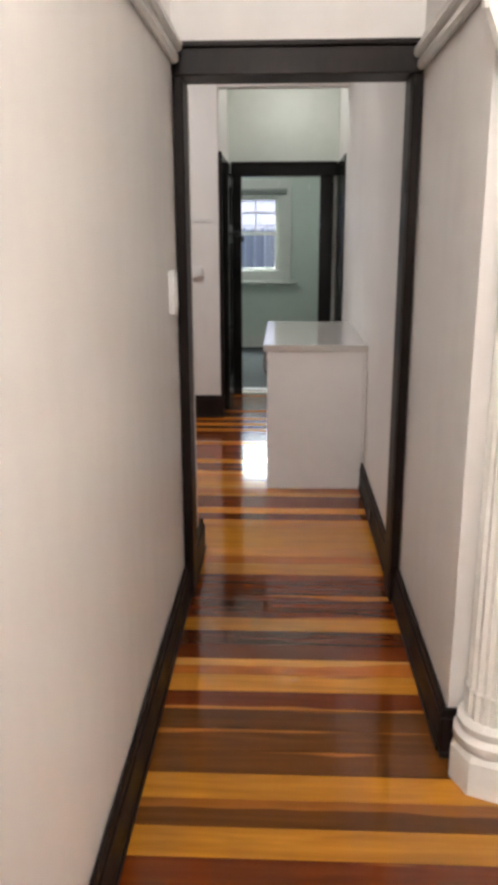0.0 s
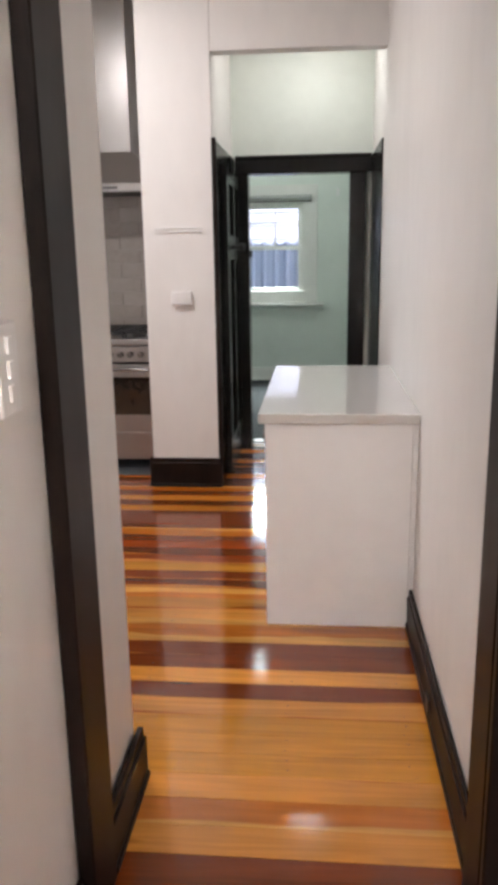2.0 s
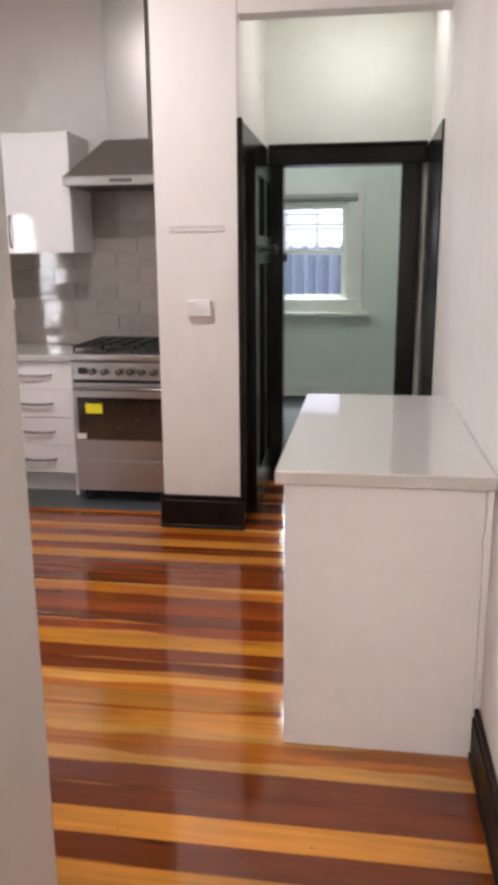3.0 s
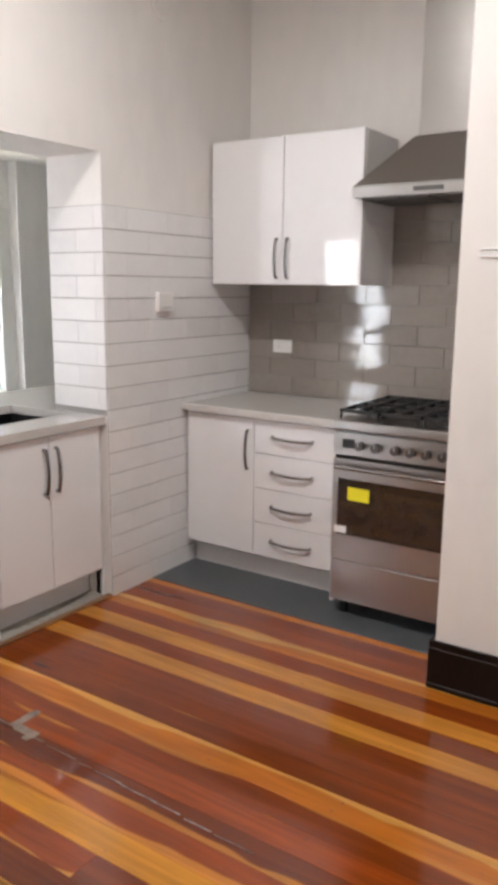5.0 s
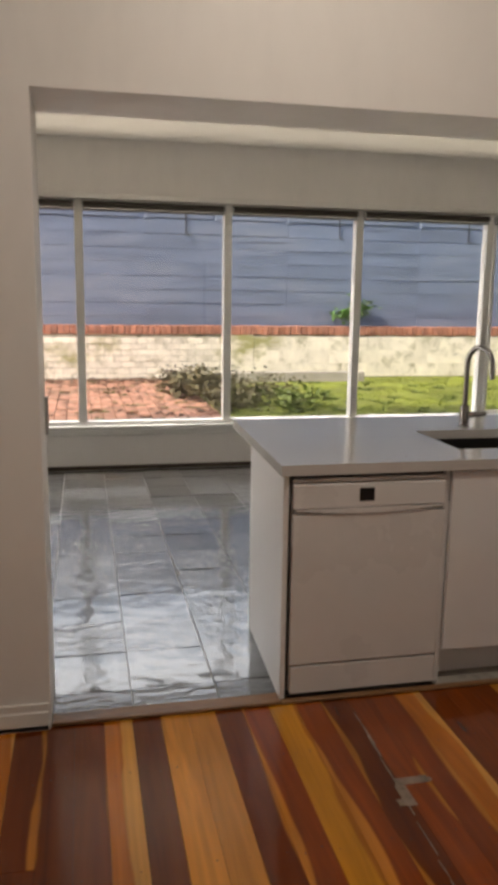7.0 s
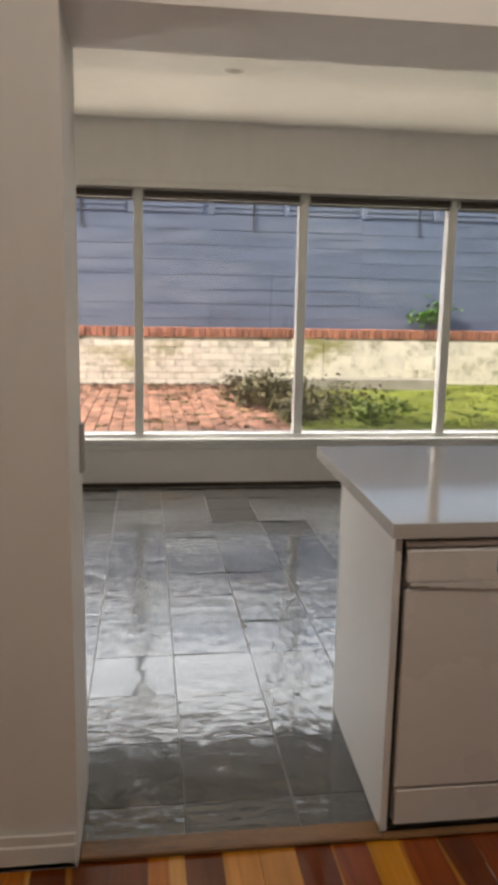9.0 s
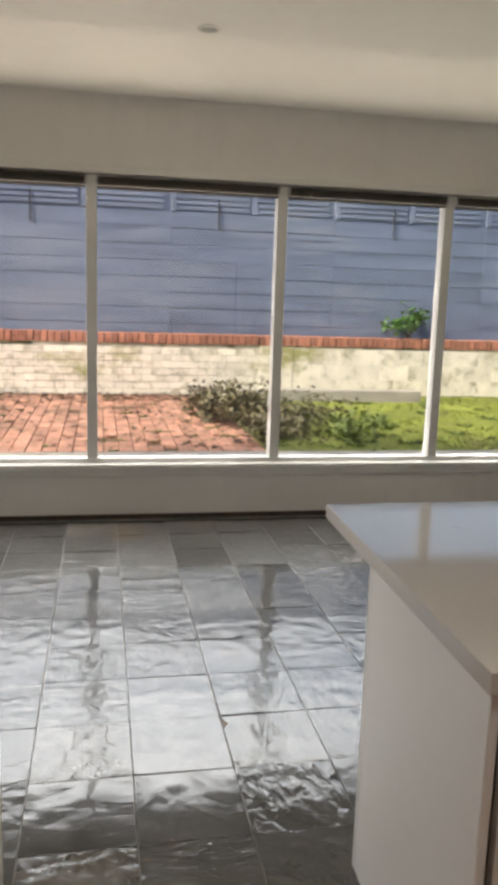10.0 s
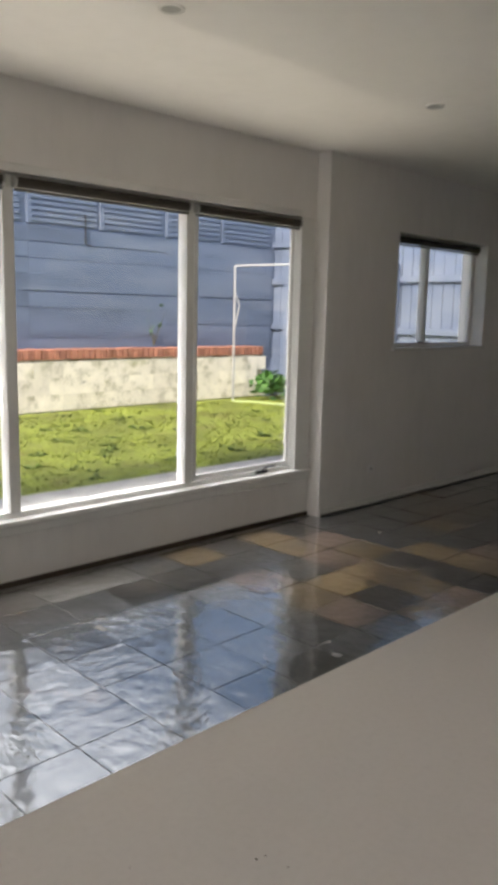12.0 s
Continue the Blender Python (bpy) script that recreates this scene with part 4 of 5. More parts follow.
for k, (dx, dy, w, h) in enumerate(((0, 0, 0.035, 0.11), (0.035, -0.01, 0.10, 0.035), (0.01, 0.09, 0.02, 0.03), (0.10, -0.03, 0.03, 0.02))):
    box(-2.01 + dx, -2.01 + dx + w, 5.17 + dy, 5.17 + dy + h, 0.0008, 0.0018 + 0.0002 * k, 0, sc)
tagged(part("floor_patch", sc, M["scuff"]), "worn grey filler patch on the timber floor", "floor mark")

sg = bmesh.new()
wr = np.random.RandomState(11)
xs = -2.46
while xs < -1.05:
    ln = wr.uniform(0.03, 0.14)
    w = wr.uniform(0.0004, 0.0028)
    yy = 5.190 - 0.045 * (xs + 2.46) + wr.uniform(-0.002, 0.002)
    box(xs, xs + ln, yy - w, yy + w, 0.0008, 0.0015, 0, sg)
    xs += ln * wr.uniform(0.5, 1.3)
tagged(part("floor_scratch", sg, M["scuff"]), "long pale scratch worn along a board joint", "floor mark")

# switches, sockets and small fittings


def plate(name, c, w, h, normal, label, category, rockers, d=0.011):
    """A wall plate at c facing normal, with rockers or socket holes."""
    t = thing(name, c, label, category)
    x, y, z = c
    s = 1 if normal[1] == "+" else -1

    def bx(u, v, hw, hh, d0, d1, bev):
        if normal[0] == "x":
            return box(min(x + s * d0, x + s * d1), max(x + s * d0, x + s * d1), y + u - hw, y + u + hw, z + v - hh, z + v + hh, bev)
        return box(x + u - hw, x + u + hw, min(y + s * d0, y + s * d1), max(y + s * d0, y + s * d1), z + v - hh, z + v + hh, bev)

    part("plate", bx(0, 0, w / 2, h / 2, 0.0, d, 0.003), M["plastic"], t)
    for u, v, hw, hh, m in rockers:
        part("rocker" if m == "plastic" else "slot", bx(u, v, hw, hh, d - 0.001, d + (0.005 if m == "plastic" else 0.001), 0.001), M[m], t)
    return t


plate("light_switch", (HX0, 2.629, 1.326), 0.085, 0.155, "x+", "tall white plastic light switch with three rockers on the hall wall", "switch", [(0, dz, 0.010, 0.014, "plastic") for dz in (-0.04, 0, 0.04)], 0.022)
plate("wall_control", (-0.645, 6.294, 1.236), 0.128, 0.082, "y-", "white plastic switch box on the pier", "switch", [(-0.03, 0.005, 0.014, 0.02, "plastic"), (0.025, 0.005, 0.014, 0.02, "plastic")], 0.03)
plate("tile_switch", (KX0 + 0.0095, 6.642, 1.444), 0.115, 0.095, "x+", "white plastic switch plate on the tiled wall", "switch", [(0.0, -0.02, 0.035, 0.008, "plastic")], 0.024)
vt = thing("wall_vent", (KX0, 6.66, 2.84), "faint round white vent high on the kitchen wall", "vent")
part("vent_ring", disc((KX0 + 0.004, 6.66, 2.84), 0.085, 0.010, "x", 28, 0.003), M["wall"], vt)
part("vent_disc", disc((KX0 + 0.012, 6.66, 2.84), 0.055, 0.008, "x", 24, 0.003), M["wall"], vt)
plate("power_socket", (-2.272, 7.4305, 1.188), 0.125, 0.075, "y-", "white plastic double socket on the taupe tiles", "socket", [(-0.03, 0, 0.012, 0.012, "plastic"), (0.03, 0, 0.012, 0.012, "plastic")])
tagged(part("skirting_outlet", box(KX1 - 0.034, KX1 - 0.0285, 3.645, 3.715, 0.045, 0.105, 0.003), M["blackplastic"]), "small black outlet on the dark skirting", "outlet")
slot = thing("pier_slot_vent", (-0.652, 6.294, 1.645), "thin white slot vent painted over on the pier", "vent")
part("slot_lip", box(-0.80, -0.505, 6.288, 6.2948, 1.657, 1.663, 0.001), M["plastic"], slot)
part("slot_lip", box(-0.80, -0.505, 6.288, 6.2948, 1.632, 1.638, 0.001), M["plastic"], slot)
part("slot_back", box(-0.80, -0.505, 6.292, 6.2948, 1.639, 1.656), M["paper"], slot)
jl = thing("jamb_latch", (-2.80, PY0, 1.06), "grey plastic blind-cord holder on the white jamb", "fitting")
part("latch_plate", box(-2.85, -2.81, PY0 - 0.001, PY0 + 0.012, 0.99, 1.13, 0.004), M["greyplastic"], jl)
hk = thing("wall_hook", (0.43, 10.69, 2.16), "small white hook on the far room wall", "hook")
part("hook_plate", box(0.415, 0.445, 10.685, 10.6995, 2.12, 2.20, 0.002), M["plastic"], hk)
part("hook_arm", tube([(0.43, 10.685, 2.14), (0.43, 10.65, 2.13), (0.43, 10.64, 2.16)], 0.006, 8), M["plastic"], hk)

plate("wall_outlet", (-6.5845, 9.84, 0.314), 0.07, 0.07, "x+", "small white plastic outlet low on the sunroom wall", "outlet", [(0, 0, 0.010, 0.010, "greyplastic")])


def downlight(x, y):
    t = thing("downlight", (x, y, SUNCEIL), "unlit round recessed downlight in the sunroom ceiling", "ceiling light", "sunroom downlights")
    part("ring", slab_ring(x, y, SUNCEIL - 0.006, 0.055, 0.038, 0.0055), M["trim_white"], t, "", True)
    part("lens", disc((x, y, SUNCEIL - 0.003), 0.038, 0.004, "z", 20), M["greyplastic"], t)


def slab_ring(cx, cy, z0, r1, r0, h):
    bm = bmesh.new()
    n = 28
    rows = [(r1, z0 + h), (r1, z0 + 0.002), (r1 - 0.003, z0), (r0 + 0.002, z0), (r0, z0 + h)]
    rings = [[bm.verts.new((cx + r * math.cos(2 * math.pi * k / n), cy + r * math.sin(2 * math.pi * k / n), z)) for k in range(n)] for r, z in rows]
    for a, b in zip(rings, rings[1:]):
        for k in range(n):
            bm.faces.new([a[k], a[(k + 1) % n], b[(k + 1) % n], b[k]])
    bmesh.ops.recalc_face_normals(bm, faces=bm.faces)
    return bm


for x, y in ((-5.37, 4.80), (-5.37, 6.72), (-5.37, 8.64)):
    downlight(x, y)


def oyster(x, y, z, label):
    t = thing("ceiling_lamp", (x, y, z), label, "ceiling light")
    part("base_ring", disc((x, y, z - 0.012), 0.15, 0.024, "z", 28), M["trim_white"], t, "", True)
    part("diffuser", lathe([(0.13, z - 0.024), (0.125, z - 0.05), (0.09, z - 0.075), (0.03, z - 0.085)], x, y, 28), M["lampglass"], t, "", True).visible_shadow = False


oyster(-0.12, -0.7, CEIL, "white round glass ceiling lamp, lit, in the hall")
# fitting for the added kitchen fill, out of view
oyster(-1.35, 5.0, CEIL, "unseen white round glass ceiling lamp, lit, added to brighten the kitchen")
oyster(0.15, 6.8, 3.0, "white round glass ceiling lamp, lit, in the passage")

# fitting for the added far room fill, out of view
oyster(-0.5, 9.1, CEIL, "unseen white round glass ceiling lamp, lit, added to brighten the far room")

# fluted column in the hall
col = thing("hall_column", (0.71, 1.70, 0), "white plaster half column with fluted shaft and octagonal base", "column")
part("base_block", lathe([(0.118, 0.0), (0.118, 0.105), (0.108, 0.12)], 0.708, 1.70, 8), M["plaster"], col)
part("base_ring", lathe([(0.100, 0.12), (0.112, 0.135), (0.112, 0.16), (0.098, 0.175), (0.104, 0.185), (0.104, 0.20), (0.090, 0.215)], 0.708, 1.70, 28), M["plaster"], col, "", True)
part("shaft", lathe([(0.088, 0.215), (0.088, 0.30), (0.083, 0.305), (0.079, 1.86)], 0.708, 1.70, 40, flute=0.07), M["plaster"], col)
cap = part("capital", lathe([(0.085, 1.86), (0.10, 1.875), (0.10, 1.9), (0.09, 1.91), (0.11, 2.), (0.15, 2.1), (0.165, 2.12), (0.165, 2.16)], 0.708, 1.70, 28), M["plaster"], col, "moulded plaster capital", True)
for k in range(10):
    a = 2 * math.pi * k / 10
    lv = bmesh.new()
    tube([(0.708 + r * math.cos(a), 1.70 + r * math.sin(a), z) for r, z in ((0.088, 1.91), (0.115, 1.97), (0.145, 2.04), (0.165, 2.06), (0.16, 2.02))], [0.022, 0.026, 0.022, 0.016, 0.008], 6, lv)
    part("acanthus_leaf", lv, M["plaster"], cap, "", True)
part("abutment", box(0.60, 0.82, 1.58, 1.799, 2.161, CEIL - 0.003, 0.004), M["plaster"], col)

# ---- garden ----
GZ = 0.33
rng = np.random.RandomState(4)
setting("ground", slab([-200, -13, -6.98, 1.6, 200], [-200, -6, 2.6, 13.9, 200], [(2, 2)], -0.6, -0.15, "z"), M["soil"], "bare earth round the house out to the horizon", "ground")
lawn_bed = setting("lawn", slab([-11.16, -7.42], [5.62, 13.6], [], -0.15, GZ, "z"), M["earth"], "patchy bright green lawn behind the house", "lawn")
setting("pavement", slab([-11.16, -7.42], [-3.0, 5.618], [], -0.15, GZ - 0.02, "z"), M["dirtjoint"], "dirt bed of the orange brick paving", "paving")
setting("path_strip", box(-7.418, -6.862, -3.0, 13.6, -0.15, GZ + 0.005, 0.006), M["concrete"], "grey concrete strip along the house wall", "path")
kerb = tagged(part("garden_kerb", box(-10.72, -10.58, 5.9, 8.25, GZ - 0.05, GZ + 0.15, 0.012), M["concrete"]), "grey concrete garden kerb below the white wall", "kerb")

# grass, as one mass of blades
N = 80000
gx = -11.1 + rng.rand(N) * 3.66
gy = 5.64 + rng.rand(N) ** 0.9 * 7.9
keep = (np.sin(gx * 2.3 + 1.1) * np.cos(gy * 1.9) + rng.rand(N) * 1.4 > -0.35) & ~((gy < 6.5) & (rng.rand(N) > (gy - 5.6)))
gx, gy = gx[keep], gy[keep]
n = len(gx)
ang, hgt, wid = rng.rand(n) * 6.283, 0.006 + rng.rand(n) ** 2 * 0.020, 0.005 + rng.rand(n) * 0.006
clump = 0.5 + 0.5 * np.sin(gx * 5.1) * np.sin(gy * 4.3 + gx)
hgt *= 0.6 + 0.9 * clump
lean = 0.03 + rng.rand(n) * 0.05
vx, vy = np.cos(ang), np.sin(ang)
verts = np.empty((n * 3, 3))
verts[0::3] = np.c_[gx - vy * wid, gy + vx * wid, np.full(n, GZ - 0.004)]
verts[1::3] = np.c_[gx + vy * wid, gy - vx * wid, np.full(n, GZ - 0.004)]
verts[2::3] = np.c_[gx + vx * lean, gy + vy * lean, GZ + hgt]
me = bpy.data.meshes.new("grass")
me.from_pydata(verts.tolist(), [], np.arange(n * 3).reshape(-1, 3).tolist())
me.materials.append(M["grass"])
tagged(new("grass", me), "uneven bright green grass blades with thin patches", "grass", kind="stuff")


def leaf_mass(name, centre, size, count, material, label, category, leaf_len=0.07, stems=6, seed=1, flat=1.0):
    """A plant: thin stems and many separate folded leaves."""
    r = np.random.RandomState(seed)
    t = thing(name, centre, label, category)
    st = bmesh.new()
    c = Vector(centre)
    tips = []
    for k in range(stems):
        a = 6.283 * k / stems + r.rand()
        tip = c + Vector((math.cos(a) * size * (0.3 + 0.7 * r.rand()), math.sin(a) * size * (0.3 + 0.7 * r.rand()), flat * size * (0.35 + 0.9 * r.rand())))
        mid = c.lerp(tip, 0.5) + Vector((0, 0, 0.12 * size))
        tube([c, mid, tip], [0.007, 0.005, 0.002], 5, st)
        tips.append((mid, tip))
    part("stems", st, M["weed"], t)
    vs, fs = [], []
    for k in range(count):
        m, e = tips[r.randint(len(tips))]
        p = m.lerp(e, r.rand() * 1.1) + Vector(r.randn(3) * size * 0.14)
        d = Vector(r.randn(3)).normalized()
        d.z = abs(d.z) * 0.5
        s = d.orthogonal().normalized()
        ll = leaf_len * (0.5 + r.rand())
        i = len(vs)
        vs += [p, p + d * ll * 0.5 + s * ll * 0.28, p + d * ll, p + d * ll * 0.5 - s * ll * 0.28 + Vector((0, 0, 0.01))]
        fs += [(i, i + 1, i + 2), (i, i + 2, i + 3)]
    lm = bpy.data.meshes.new("leaves")
    lm.from_pydata([tuple(v) for v in vs], [], fs)
    lm.materials.append(material)
    ob = new("leaves", lm)
    ob.parent, ob.matrix_parent_inverse = t, t.matrix_basis.inverted()
    return t


leaf_mass("wall_weed", (-11.26, 8.32, 1.11), 0.36, 260, M["leaf"], "green leafy weed growing on the brick coping", "weed", 0.09, 7, 2)
leaf_mass("fence_creeper", (-11.40, 11.25, 1.12), 0.24, 22, M["leaf"], "thin green creeper against the blue-grey fence", "weed", 0.06, 3, 5, 1.6)
leaf_mass("corner_shrub", (-10.7, 12.95, GZ), 0.36, 320, M["leaf"], "low green shrub at the corner of the lawn", "shrub", 0.12, 9, 3)
leaf_mass("withered_shrub", (-9.05, 5.50, GZ), 0.46, 1000, M["weed"], "low withered brown and purple shrub beside the paving", "shrub", 0.07, 12, 7, 0.35)
leaf_mass("weed_clump", (-8.6, 5.95, GZ), 0.5, 520, M["weed"], "spreading dull weeds at the lawn's edge", "weed", 0.06, 14, 8, 0.25)
leaf_mass("weed_clump", (-9.8, 5.95, GZ), 0.5, 420, M["weed"], "spreading dull weeds at the lawn's edge", "weed", 0.06, 14, 9, 0.3)
leaf_mass("weed_clump", (-8.0, 5.85, GZ), 0.5, 520, M["weed"], "spreading dull weeds at the lawn's edge", "weed", 0.06, 14, 12, 0.2)
leaf_mass("weed_clump", (-9.2, 6.5, GZ), 0.55, 420, M["weed"], "spreading dull weeds at the lawn's edge", "weed", 0.05, 14, 13, 0.15)
leaf_mass("weed_clump", (-10.5, 5.7, GZ), 0.45, 380, M["weed"], "spreading dull weeds at the lawn's edge", "weed", 0.06, 14, 14, 0.3)
leaf_mass("weed_clump", (-8.1, 6.5, GZ), 0.45, 380, M["tuft"], "dark green weeds in the lawn", "weed", 0.06, 12, 10, 0.2)

# small dark tufts scattered over the lawn and in the paving joints, as one mass
wv, wf = [], []
for k in range(320):
    if k < 200:
        cx, cy = -11.05 + 3.55 * rng.rand(), 5.7 + 6.2 * rng.rand() ** 1.7
    else:
        cx, cy = -7.545 + 0.116 - 0.232 * rng.randint(16) + rng.uniform(-0.02, 0.02), 5.5 - 3.2 * rng.rand() ** 1.5
    sz = (0.03 + 0.055 * rng.rand() ** 2) * (1 if k < 200 else 0.55)
    for q in range(16):
        a, l = rng.rand() * 6.283, sz * (0.5 + rng.rand())
        d, s = Vector((math.cos(a), math.sin(a), 0)), Vector((-math.sin(a), math.cos(a), 0))
        p = Vector((cx, cy, GZ)) + d * l * 0.2
        up = Vector((0, 0, 0.12 + 0.3 * rng.rand())) * l
        i = len(wv)
        wv += [p, p + d * l * 0.5 + up + s * l * 0.2, p + d * l + up * 0.7, p + d * l * 0.5 + up - s * l * 0.2]
        wf += [(i, i + 1, i + 2), (i, i + 2, i + 3)]
wm = bpy.data.meshes.new("lawn_weeds")
wm.from_pydata([tuple(v) for v in wv], [], wf)
wm.materials.append(M["tuft"])
tagged(new("lawn_weeds", wm), "small dark green weed tufts in the lawn and paving joints", "weeds", kind="stuff")

# clothes line post and hose
cl = thing("clothes_line", (-10.9, 12.3, GZ), "thin galvanised clothes line post with one arm", "clothes line")
part("post", tube([(-10.9, 12.3, GZ), (-10.9, 12.3, 2.25)], 0.017, 10), M["galv"], cl, "", True)
part("arm", tube([(-10.9, 12.3, 2.25), (-9.6, 12.75, 2.27), (-8.9, 13.0, 2.27)], 0.014, 10), M["galv"], cl, "", True)
part("brace", tube([(-10.9, 12.3, 1.35), (-10.86, 12.36, 1.7), (-10.9, 12.3, 1.9)], 0.012, 8), M["galv"], cl, "", True)
tagged(part("garden_hose", tube([(-10.7 + 0.25 * k, 12.1 + 0.12 * k + 0.05 * math.sin(k * 1.7), GZ + 0.03) for k in range(12)], 0.014, 8), M["hose"], None, "", True), "pale green garden hose lying on the lawn", "hose")

# retaining wall with brick-on-edge coping
WX0, WX1 = -11.40, -11.15
wall = setting("retaining_wall", box(WX0, WX1 - 0.014, -3.0, 13.15, -0.15, 0.972), M["mortar"], "white painted brick retaining wall with red brick coping", "garden wall")


def share(name, me, parent, place):
    ob = new(name, me)
    ob.parent = parent
    if parent.parent is None:
        ob.matrix_parent_inverse = parent.matrix_basis.inverted()
    ob.matrix_basis = place
    return ob


bm = box(-0.02, 0.02, -0.1155, 0.1155, -0.0405, 0.0405, 0.004)
brick_me = mesh_of("brick", bm, M["whitebrick"])
z = GZ + 0.04
row = 0
while z < 0.95:
    y = 1.6 + (0.118 if row % 2 else 0)
    while y < 6.4:
        share("brick", brick_me, wall, pose(WX1 - 0.012 + rng.uniform(-0.004, 0.004), y, z, rng.uniform(-1, 1), 0, 0))
        y += 0.236
    z += 0.086
    row += 1
block_me = mesh_of("block", box(-0.02, 0.02, -0.1970, 0.1970, -0.0995, 0.0995, 0.0015), M["whitebrick"])
for r in range(3):
    y = 6.70 + (0.2 if r % 2 else 0)
    while y < 13.1:
        share("block", block_me, wall, pose(WX1 - 0.014 + rng.uniform(-0.003, 0.003), y, GZ + 0.12 + 0.2 * r, 0, 0, 0))
        y += 0.395
share("wall_pier", mesh_of("wall_pier", box(WX0 + 0.01, WX1 + 0.009, 6.265, 6.715, -0.15, 0.971, 0.008), M["whitebrick"]), wall, Matrix())
lv, lf = [], []
for k in range(1500):
    px = -11.12 + 0.75 * rng.rand() ** 2.2 if k < 900 else -11.1 + 3.6 * rng.rand()
    py = 0.5 + 5.6 * rng.rand() if k < 900 else 5.75 - 2.6 * rng.rand() ** 2
    ang1, ln, zt = rng.rand() * 6.283, 0.018 + 0.035 * rng.rand(), GZ + 0.008 + 0.03 * rng.rand() ** 3
    ca, sa = math.cos(ang1) * ln, math.sin(ang1) * ln
    i = len(lv)
    lv += [(px - ca, py - sa, zt), (px + sa * 0.5, py - ca * 0.5, zt + 0.006), (px + ca, py + sa, zt + 0.004), (px - sa * 0.5, py + ca * 0.5, zt + 0.012)]
    lf += [(i, i + 1, i + 2), (i, i + 2, i + 3)]
lm = bpy.data.meshes.new("leaf_litter")
lm.from_pydata(lv, [], lf)
lm.materials.append(M["litter"])
tagged(new("leaf_litter", lm), "dead brown leaves strewn along the wall foot and paving", "leaf litter", kind="stuff")
cop_me = mesh_of("coping_brick", box(-0.135, 0.135, -0.037, 0.037, -0.062, 0.062, 0.006), M["brick"])
y = -0.5
while y < 13.15:
    share("coping_brick", cop_me, wall, pose(-11.275 + rng.uniform(-0.006, 0.006), y, 1.038 + rng.uniform(-0.004, 0.004), 0, 0, rng.uniform(-1, 1)))
    y += 0.084

# orange brick paving, laid in straight courses
pav = bpy.data.objects["pavement"]
pav_me = mesh_of("paver", box(-0.113, 0.113, -0.056, 0.056, -0.05, 0.0, 0.005), M["paver"])
extra = bmesh.new()
for i in range(16):
    for j in range(62):
        x = -7.545 - 0.232 * i
        y = 5.55 - 0.118 * j
        m = pose(x + (0.0), y, GZ + 0.004 + rng.uniform(-0.005, 0.004), rng.uniform(-1.2, 1.2), rng.uniform(-1, 1), rng.uniform(-1, 1))
        if x < -11.05 or (rng.rand() < 0.03):
            continue
        if j < 22:
            share("paver", pav_me, pav, m)
        else:
            c = m.translation
            box(c.x - 0.113, c.x + 0.113, c.y - 0.056, c.y + 0.056, c.z - 0.05, c.z, 0, extra)
part("far_pavers", extra, M["paver"], pav)["kind"] = "stuff"

# painted fence along the back, with louvred top panels
FX = -11.47
fence = setting("fence_back", box(FX - 0.05, FX - 0.02, -3.0, 13.75, 0.9, 3.03), M["fence"], "tall blue-grey painted board fence with louvred top", "fence")
for k, y0 in enumerate(np.arange(-1.2, 13.6, 2.12)):
    y1 = min(y0 + 2.11, 13.7)
    for j in range(8):
        zz = 1.02 + 0.197 * j
        me = mesh_of("fence_board", box(FX - 0.02, FX + 0.004, y0 + 0.0003, y1 + 0.0097, zz, zz + 0.1935 + rng.uniform(-0.010, 0.003), 0.002), M["fence"])
        share("fence_board", me, fence, Matrix.Translation((rng.uniform(-0.002, 0.002), 0, 0)) @ pose(0, 0, 0, rng.uniform(-0.05, 0.05), 0, 0))
    for a in (0.06, 1.10):
        ya, yb = y0 + a, min(y0 + a + 0.92, 13.7)
        if yb - ya < 0.3:
            continue
        for j in range(5):
            zz = 2.625 + 0.068 * j
            me = mesh_of("louvre_slat", box(FX - 0.012, FX + 0.012, ya, yb, zz, zz + 0.046, 0.003), M["fence"])
            share("louvre_slat", me, fence, Matrix())
    for yy in (y0 + 0.03, y0 + 1.06):
        share("fence_post", mesh_of("fence_post", box(FX - 0.019, FX + 0.016, yy - 0.035, yy + 0.035, 2.601, 3.03, 0.004), M["fence"]), fence, Matrix())
share("top_rail", mesh_of("top_rail", box(FX - 0.04, FX + 0.03, -3.0, 13.75, 3.031, 3.08, 0.004), M["fence"]), fence, Matrix())
hook_me = mesh_of("fence_hook", tube([(0, 0, 0.38), (0.004, 0, 0.03), (0.03, 0.03, 0.0), (0.04, 0.06, 0.01)], 0.009, 6), M["iron"])
for y in (3.45, 5.75, 8.08, 10.2):
    tagged(new("fence_hook", hook_me), "thin dark metal hook hanging from the fence top", "hook", "fence hooks").matrix_basis = pose(FX + 0.02, y, 2.39)

# paling fence along the side
sf = setting("fence_side", boxes([(-12.0, -6.4, 13.66, 13.70, 1.35, 1.44), (-12.0, -6.4, 13.66, 13.70, 2.05, 2.14), (-12.0, -9.7, 13.66, 13.70, 2.62, 2.71)], 0.004), M["fence"], "blue-grey painted paling fence with rails", "fence")
pal_tall = mesh_of("paling", box(-0.078, 0.078, -0.009, 0.009, -0.2, 2.95, 0.003), M["fence"])
pal_low = mesh_of("paling", box(-0.078, 0.078, -0.009, 0.009, -0.2, 2.70, 0.003), M["fence"])
x = -11.9
while x < -6.4:
    share("paling", pal_tall if x < -9.7 else pal_low, sf, pose(x, 13.715 + rng.uniform(-0.004, 0.004), rng.uniform(-0.02, 0.02), 0, 0, rng.uniform(-0.8, 0.8)))
    x += 0.163
